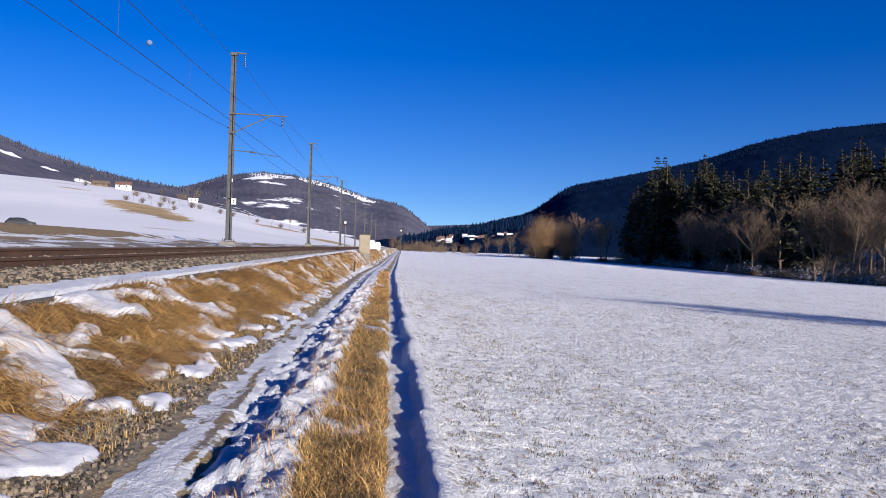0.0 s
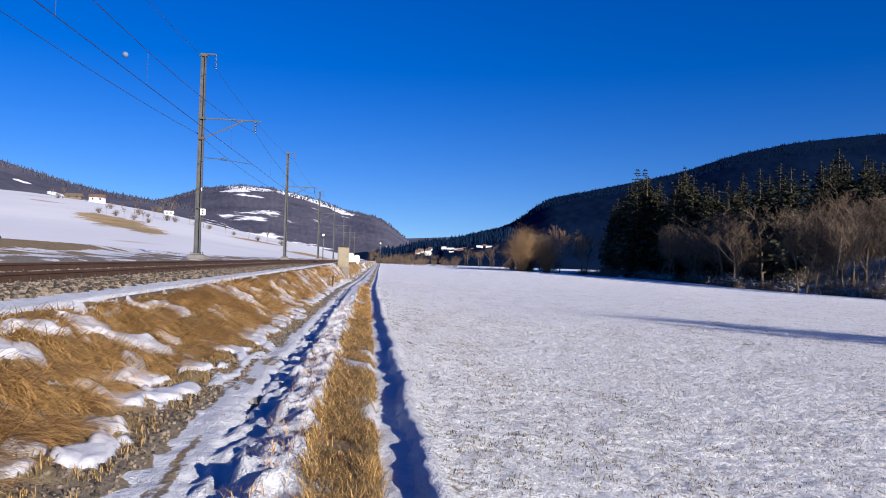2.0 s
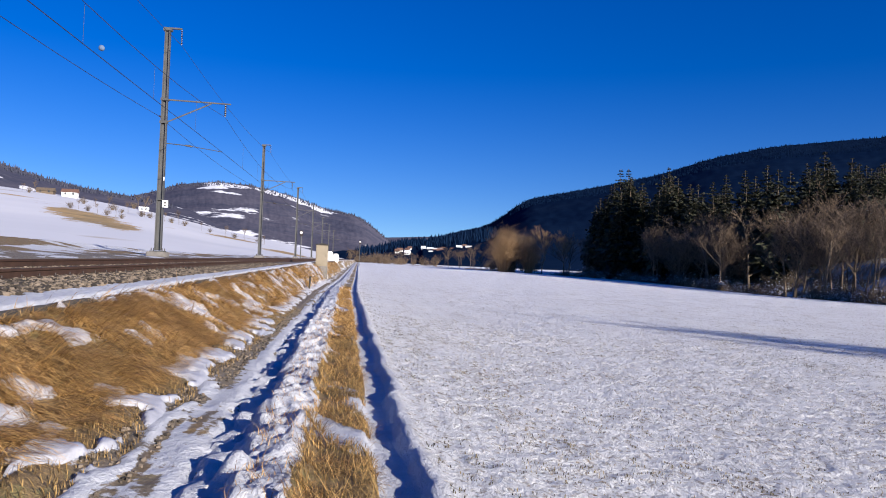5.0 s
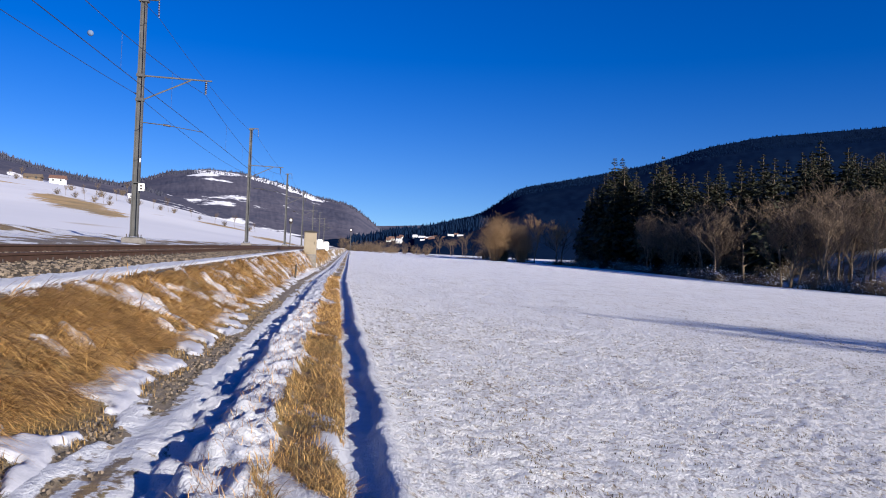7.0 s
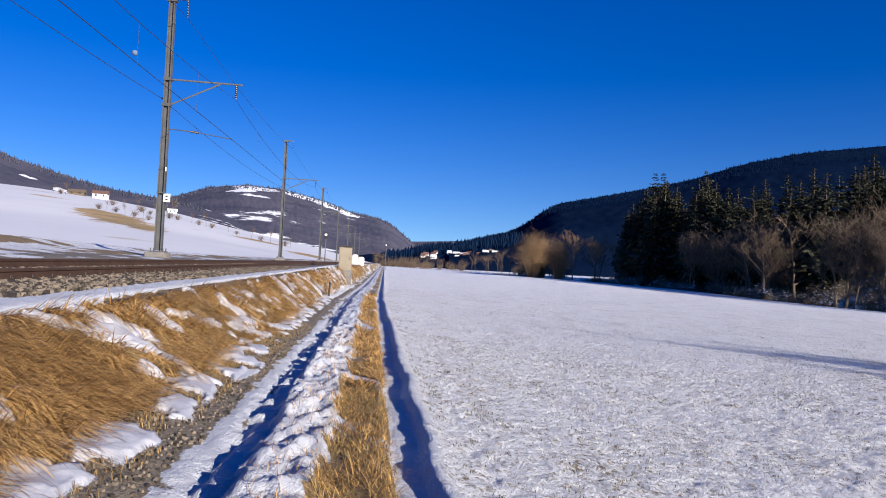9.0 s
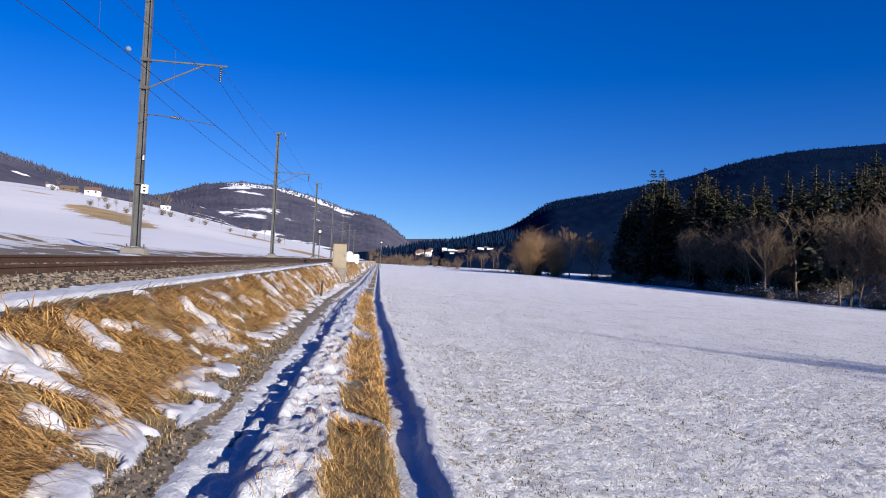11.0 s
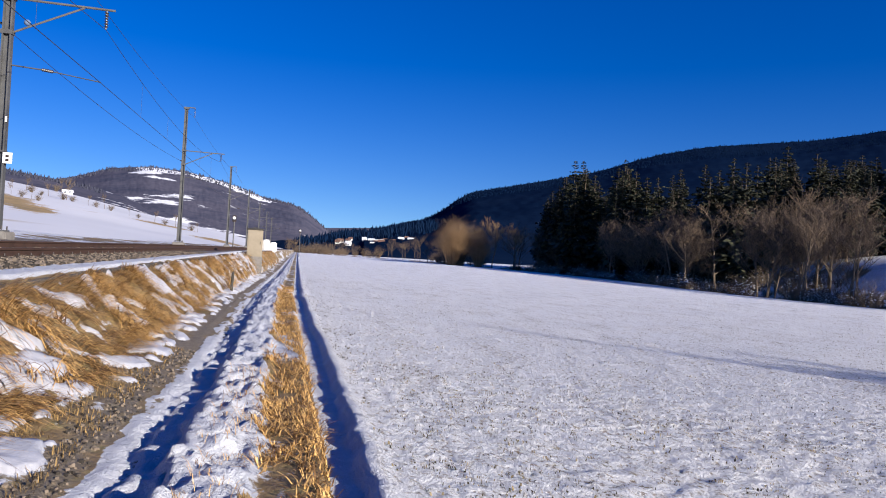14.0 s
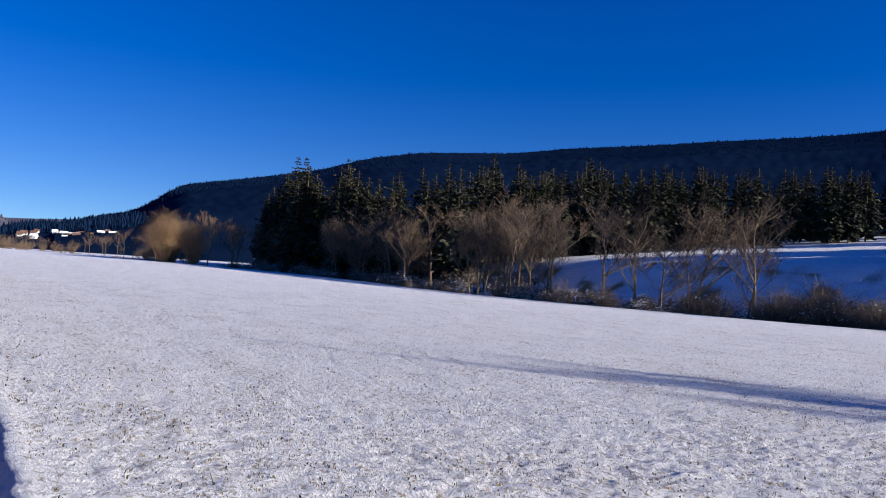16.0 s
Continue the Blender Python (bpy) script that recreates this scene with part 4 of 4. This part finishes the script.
def shrub(h, w, seed, stems=60, material=TWIG, snowy=0.3, label="tangled leafless shrub dusted with snow"):
    rng = random.Random(seed)
    v, f, sv, sf = [], [], [], []
    for i in range(stems):
        ang, tip = rng.uniform(0, 2 * math.pi), rng.uniform(0, 1) ** 0.7
        p = np.array([math.cos(ang) * 0.25 * w * rng.random(), math.sin(ang) * 0.25 * w * rng.random(), -0.2])
        e = np.array([math.cos(ang) * w * tip, math.sin(ang) * w * tip, h * rng.uniform(0.28, 1.0) * (1 - 0.35 * tip)])
        m = (p + e) / 2 + np.array([rng.gauss(0, 0.12 * w), rng.gauss(0, 0.12 * w), 0.15 * h])
        tube_rows(v, f, p, m, 0.03, 0.02)
        tube_rows(v, f, m, e, 0.02, 0.008)
        for k in range(7):
            o = m + (e - m) * rng.uniform(-0.4, 1.0)
            d = np.array([rng.gauss(0, 1), rng.gauss(0, 1), rng.uniform(-0.1, 1.4)])
            q = o + d / np.linalg.norm(d) * h * rng.uniform(0.10, 0.28)
            tube_rows(v, f, o, q, 0.012, 0.006)
            if rng.random() < snowy:
                i0 = len(sv)
                c = q + np.array([0, 0, 0.03])
                sx = rng.uniform(0.05, 0.16)
                sv.extend([c + np.array(o2) * sx for o2 in ((1, 0, 0), (0, 1, 0.1), (-1, 0, 0), (0, -1, -0.1), (0, 0, 0.7))])
                sf.extend([(i0, i0 + 1, i0 + 4), (i0 + 1, i0 + 2, i0 + 4), (i0 + 2, i0 + 3, i0 + 4), (i0 + 3, i0, i0 + 4)])
    t = tagged(new("shrub"), label, "shrub", "shrubs on the river bank")
    link_mesh("crown", v, f, material, t)
    if sv:
        link_mesh("snow_cover", sv, sf, SNOW, t)["kind"] = "stuff"
    return t


def scatter(kinds, places):
    """Sets out copies: x, y, height scale, turn; the first of each kind is the original."""
    used = set()
    for i, (x, y, k, turn) in enumerate(places):
        ob = kinds[i % len(kinds)]
        m = pose(x, y, height_at(x, y) - 0.15, 0, 0, turn)
        if id(ob) in used:
            made = copy_thing(ob, m)
            made.scale = (k, k, k)
        else:
            used.add(id(ob))
            ob.matrix_basis = m
            ob.scale = (1, 1, 1)


rng = random.Random(4)
spruces = [conifer(23, 4.8, 1), conifer(26, 5.2, 2, 0.15), conifer(21, 4.2, 3), conifer(24, 5.4, 4, 0.08), conifer(19, 4.0, 5)]
places = []
while len(places) < 112:
    y = rng.uniform(92, 245)
    x = float(shore_x(y)) + 10 + 38 * rng.random() ** 1.5
    b = math.degrees(math.atan2(x, y - 8))
    if b < 20 or (y < 120 and x < 84 + (120 - y) * 0.7):
        continue
    k = rng.uniform(0.82, 1.08) * (1.0 + 0.2 * max(0, min(1, (y - 160) / 60)))
    places.append((x, y, k, rng.uniform(0, 360)))
while len(places) < 150:                       # the near corner of the wood
    y = rng.uniform(165, 235)
    x = (y - 8) * math.tan(radians(rng.uniform(18.5, 26)))
    if x > shore_x(y) + 6:
        places.append((x, y, rng.uniform(0.95, 1.15), rng.uniform(0, 360)))
while len(places) < 190:                       # the wood behind the snowy slope; trees below y = 52 are unseen, added to shade it
    x, y = rng.uniform(112, 172), rng.uniform(-30, 112)
    if x < 136 and y > 52 or (y > 52 and rng.random() < 0.4):
        continue
    places.append((x, y, rng.uniform(0.95, 1.2), rng.uniform(0, 360)))
for i in range(115):                           # spruces along the head of the snowy slope
    b = rng.uniform(37, 68)
    b, d = radians(b), rng.uniform(122, 165) + 2.5 * max(0, b - 55)
    places.append((math.sin(b) * d, 18 + math.cos(b) * d, rng.uniform(0.8, 1.1), rng.uniform(0, 360)))
TALL = [23, 26, 21, 24, 19]
places = [(x, y, k if y < 40 else min(k, (0.154 * math.hypot(x, y - 10) + 1.7 - height_at(x, y)) / TALL[i % 5] * rng.uniform(0.8, 1.08)), a) for i, (x, y, k, a) in enumerate(places)]
scatter(spruces, places)

FORKS = (8, 5, 4, 2)
bares = [bare_tree(13, 1.0, 11, up=0.4, fork=FORKS), bare_tree(15, 1.05, 12, up=0.4, fork=FORKS), bare_tree(12, 0.85, 13, up=0.55, fork=FORKS), bare_tree(16, 1.0, 14, up=0.45, fork=FORKS), bare_tree(14, 0.9, 15, up=0.5, fork=FORKS), bare_tree(11, 1.1, 16, up=0.35, fork=FORKS)]
row = [(63, 126, 1.05), (64, 106, 1.0), (63, 90, 0.95), (62.5, 79, 0.85), (63.5, 75, 0.9), (63, 71, 0.85), (64, 68, 0.9), (63, 66.5, 0.9), (64.5, 61.5, 0.85), (63, 60, 0.9)]
places = [(x, y, k, rng.uniform(0, 360)) for x, y, k in row]
for i in range(64):
    y = rng.uniform(95, 185)
    x = float(shore_x(y)) + rng.uniform(3, 15)
    if math.degrees(math.atan2(x, y - 8)) > 22.5:
        places.append((x, y, rng.uniform(0.85, 1.15), rng.uniform(0, 360)))
for i in range(10):
    y = rng.uniform(190, 235)
    places.append((float(shore_x(y)) + rng.uniform(5, 16), y, rng.uniform(0.8, 1.0), rng.uniform(0, 360)))
scatter(bares, places)

willows = [shrub(14, 4.8, 31, 420, WILLOW, 0, "broad leafless willow with orange-brown twigs"), bare_tree(14, 0.8, 32, twig=WILLOW, label="bare willow with pale orange-brown twigs")]
scatter(willows, [(40, 204, 1, 0), (50, 200, 1.05, 40), (43, 208, 0.9, 200), (55, 196, 0.95, 80), (47, 203, 0.85, 130)])

thickets = [shrub(3.4, 2.6, 41, 60, TWIG, 0.14), shrub(2.6, 2.2, 42, 54, TWIG, 0.25), shrub(4.2, 2.8, 43, 66, BARK, 0.05), shrub(2.4, 2.6, 44, 54, BARK, 0.16)]
places = []
for i in range(170):
    y = 44 + 160 * (i + rng.random()) / 170
    places.append((float(shore_x(y)) + rng.uniform(0.5, 14 if y > 95 else 7), y, rng.uniform(0.6, 1.15), rng.uniform(0, 360)))
scatter(thickets, places)
brambles = [shrub(4.6, 4.0, 51, 130, TWIG, 0.0, "dense rounded brown bush on the river bank"), shrub(3.4, 3.6, 52, 120, BARK, 0.0, "dense dark bush on the river bank")]
scatter(brambles, [(63, 52.5, 1.35, 0), (62, 48, 1.1, 30), (66, 55, 1.3, 70), (63.5, 44, 1.1, 120), (61.5, 56.5, 0.9, 160), (66, 49, 1.0, 250), (62, 63, 0.8, 200), (63, 39, 1.0, 10)])

far_row = [shrub(6, 3.5, 61, 70, TWIG, 0.0, "brown leafless bush at the end of the field"), bare_tree(9, 0.9, 62, levels=3, label="bare tree at the end of the field")]
places = []
for i in range(70):
    y = rng.uniform(235, 540)
    places.append((float(shore_x(y)) + rng.uniform(0, 26) - 4, y, rng.uniform(0.6, 1.2), rng.uniform(0, 360)))
for i in range(22):
    places.append((rng.uniform(-8, 40), rng.uniform(520, 600), rng.uniform(0.6, 1.2), rng.uniform(0, 360)))
scatter(far_row, places)

# the slender tree beside the field whose shadow lies across the snow
lone = bare_tree(15.5, 0.55, 81, up=0.9, fork=(12, 4, 3, 3), label="slender bare tree beside the snowy field")
lone.matrix_basis = pose(36.9, -5.6, height_at(36.9, -5.6) - 0.1)

# ---- hillside: farm, village, bushes ----
bpy.context.view_layer.update()


def on_hill(name, bear, r):
    hill = bpy.data.objects[name]
    x, y = math.sin(radians(bear)) * r, math.cos(radians(bear)) * r
    hit, p, _, _ = hill.ray_cast(Vector((x, y, 800)), Vector((0, 0, -1)))
    return (x, y, p.z if hit else 0.0)


def house(p, w, d, h, turn, roof_h, label, wall=WHITE, roof=ROOF, group="village houses"):
    o = tagged(new("house"), label, "house", group)
    o.matrix_basis = pose(*p, 0, 0, turn)
    part("wall", box_bm(-w / 2, w / 2, -d / 2, d / 2, -4, h), wall, o)
    bm = bmesh.new()
    e = 0.6
    vs = [bm.verts.new(q) for q in ((-w / 2 - e, -d / 2 - e, h), (w / 2 + e, -d / 2 - e, h), (w / 2 + e, d / 2 + e, h), (-w / 2 - e, d / 2 + e, h), (-w / 2 - e, 0, h + roof_h), (w / 2 + e, 0, h + roof_h))]
    for f in ((0, 1, 5, 4), (2, 3, 4, 5), (0, 4, 3), (1, 2, 5), (3, 2, 1, 0)):
        bm.faces.new([vs[i] for i in f])
    part("roof", bm, roof, o)
    n = max(2, int(w / 4))
    for i in range(n):
        wx = -w / 2 + w * (i + 0.5) / n
        part("window", box_bm(wx - 0.6, wx + 0.6, -d / 2 - 0.05, -d / 2 + 0.05, h * 0.45, h * 0.45 + 1.5), GLASS, o)


house(on_hill("hill_meadow", -20.7, 590), 10, 7, 3.4, 10, 2.6, "white farmhouse with a brown roof on the snowy hill", group="farms")
house(on_hill("hill_meadow", -22.2, 600), 11, 8, 1.6, 10, 2.6, "long brown barn beside the farmhouse", BARK, BARK, "farms")
house(on_hill("hill_meadow", -15.9, 585), 6, 5, 1.2, 20, 2.0, "small house with a snowy roof below the hilltop", WHITE, SNOW, "farms")
rng = random.Random(8)
for i in range(20):
    b = rng.uniform(2.6, 8.6) if i < 10 else rng.uniform(5.4, 7.8)
    r = rng.uniform(720, 860)
    house(on_hill("hill_village", b, r), rng.uniform(3, 6.5), 5, rng.uniform(1.0, 2.4), rng.uniform(-25, 25), rng.uniform(2, 3), "white village house with a snowy roof" if i % 2 else "white village house with a brown roof", WHITE, SNOW if i % 2 else ROOF)

hill_bush = [shrub(5, 3.2, 71, 90, BARK, 0.0, "leafless bush on the snowy hillside"), bare_tree(9, 0.9, 72, levels=3, label="bare tree on the snowy hillside")]
used = set()
for i, (b, r, k) in enumerate([(-23.2, 560, 1), (-22.9, 565, 1.2), (-19.8, 470, 0.9), (-18.2, 460, 0.9), (-17.9, 450, 1), (-19.0, 450, 0.6), (-17.3, 430, 0.6), (-16.9, 440, 0.8), (-16.0, 420, 0.9), (-15.8, 425, 1.3), (-15.4, 415, 0.8), (-14.4, 400, 0.6), (-13.9, 400, 0.7), (-13.4, 395, 0.9), (-13.0, 398, 0.7), (-11.8, 380, 0.5), (-11.2, 380, 0.5), (-10.1, 370, 0.6), (-9.4, 368, 0.6), (-8.7, 362, 0.7), (-7.6, 355, 0.7), (-7.2, 352, 0.5), (-16.6, 600, 1.3), (-16.3, 602, 1.3), (-15.9, 604, 1.1), (-23.6, 555, 0.7), (-20.5, 330, 0.6), (-20.0, 335, 0.5), (-19.4, 325, 0.6), (-18.8, 318, 0.5), (-18.2, 310, 0.6), (-17.6, 300, 0.5), (-17.2, 296, 0.5)]):
    ob, m = hill_bush[i % 2], pose(*on_hill("hill_meadow", b, r), 0, 0, i * 47)
    if id(ob) in used:
        copy_thing(ob, m).scale = (k, k, k)
    else:
        used.add(id(ob))
        ob.matrix_basis = m

# road with one dark car below the hillside
def car(x, y, z, turn):
    c = tagged(new("car"), "dark hatchback car on the road below the hill", "car")
    c.matrix_basis = pose(x, y, z, 0, 0, turn)
    side = [(-2.0, 0.35), (-2.05, 0.75), (-1.9, 0.95), (-1.45, 1.40), (-0.2, 1.48), (0.55, 1.38), (1.15, 0.98), (1.95, 0.82), (2.1, 0.55), (2.05, 0.35)]
    bm = bmesh.new()
    loops = []
    for yy, f in ((-0.86, 0.94), (-0.78, 1.0), (0.78, 1.0), (0.86, 0.94)):
        loops.append([bm.verts.new((px * f, yy if pz < 1.0 else yy * 0.82, 0.35 + (pz - 0.35) * f)) for px, pz in side])
    for a, b in zip(loops, loops[1:]):
        for i in range(len(side)):
            j = (i + 1) % len(side)
            bm.faces.new((a[i], a[j], b[j], b[i]))
    bm.faces.new(loops[0][::-1])
    bm.faces.new(loops[-1])
    bmesh.ops.recalc_face_normals(bm, faces=bm.faces)
    part("body", bm, CARPAINT, c)
    for yy in (-0.80, 0.80):
        part("side_window", box_bm(-1.2, 0.5, yy * 0.89 - 0.02, yy * 0.89 + 0.02, 1.02, 1.32), GLASS, c)
    for wx in (-1.3, 1.3):
        for wy in (-0.8, 0.8):
            w = part("wheel", rod_bm((wx, wy - 0.1, 0.32), (wx, wy + 0.1, 0.32), 0.32, sides=16), DARK, c)
            part("rim", rod_bm((wx, wy - 0.11, 0.32), (wx, wy + 0.11, 0.32), 0.19, sides=10), TUBE, w)


cx, cy = -58.0, 113.6
car(cx, cy, max(height_at(cx, cy), on_hill("hill_meadow", math.degrees(math.atan2(cx, cy)), math.hypot(cx, cy))[2]), 25)

# the pale day moon; the sky's haze before it is put into its blue colour
mb = bmesh.new()
bmesh.ops.create_uvsphere(mb, u_segments=24, v_segments=12, radius=16, matrix=Matrix.Translation((-1440, 4110, 1100)))
me = bpy.data.meshes.new("moon")
mb.to_mesh(me)
me.materials.append(grained("moon_sky_haze", (0.07, 0.12, 0.22), (0.14, 0.19, 0.28), 0.05, 0.95, 0, 0))
tagged(new("moon", me), "pale daytime moon in the blue sky", "moon", kind="structure")
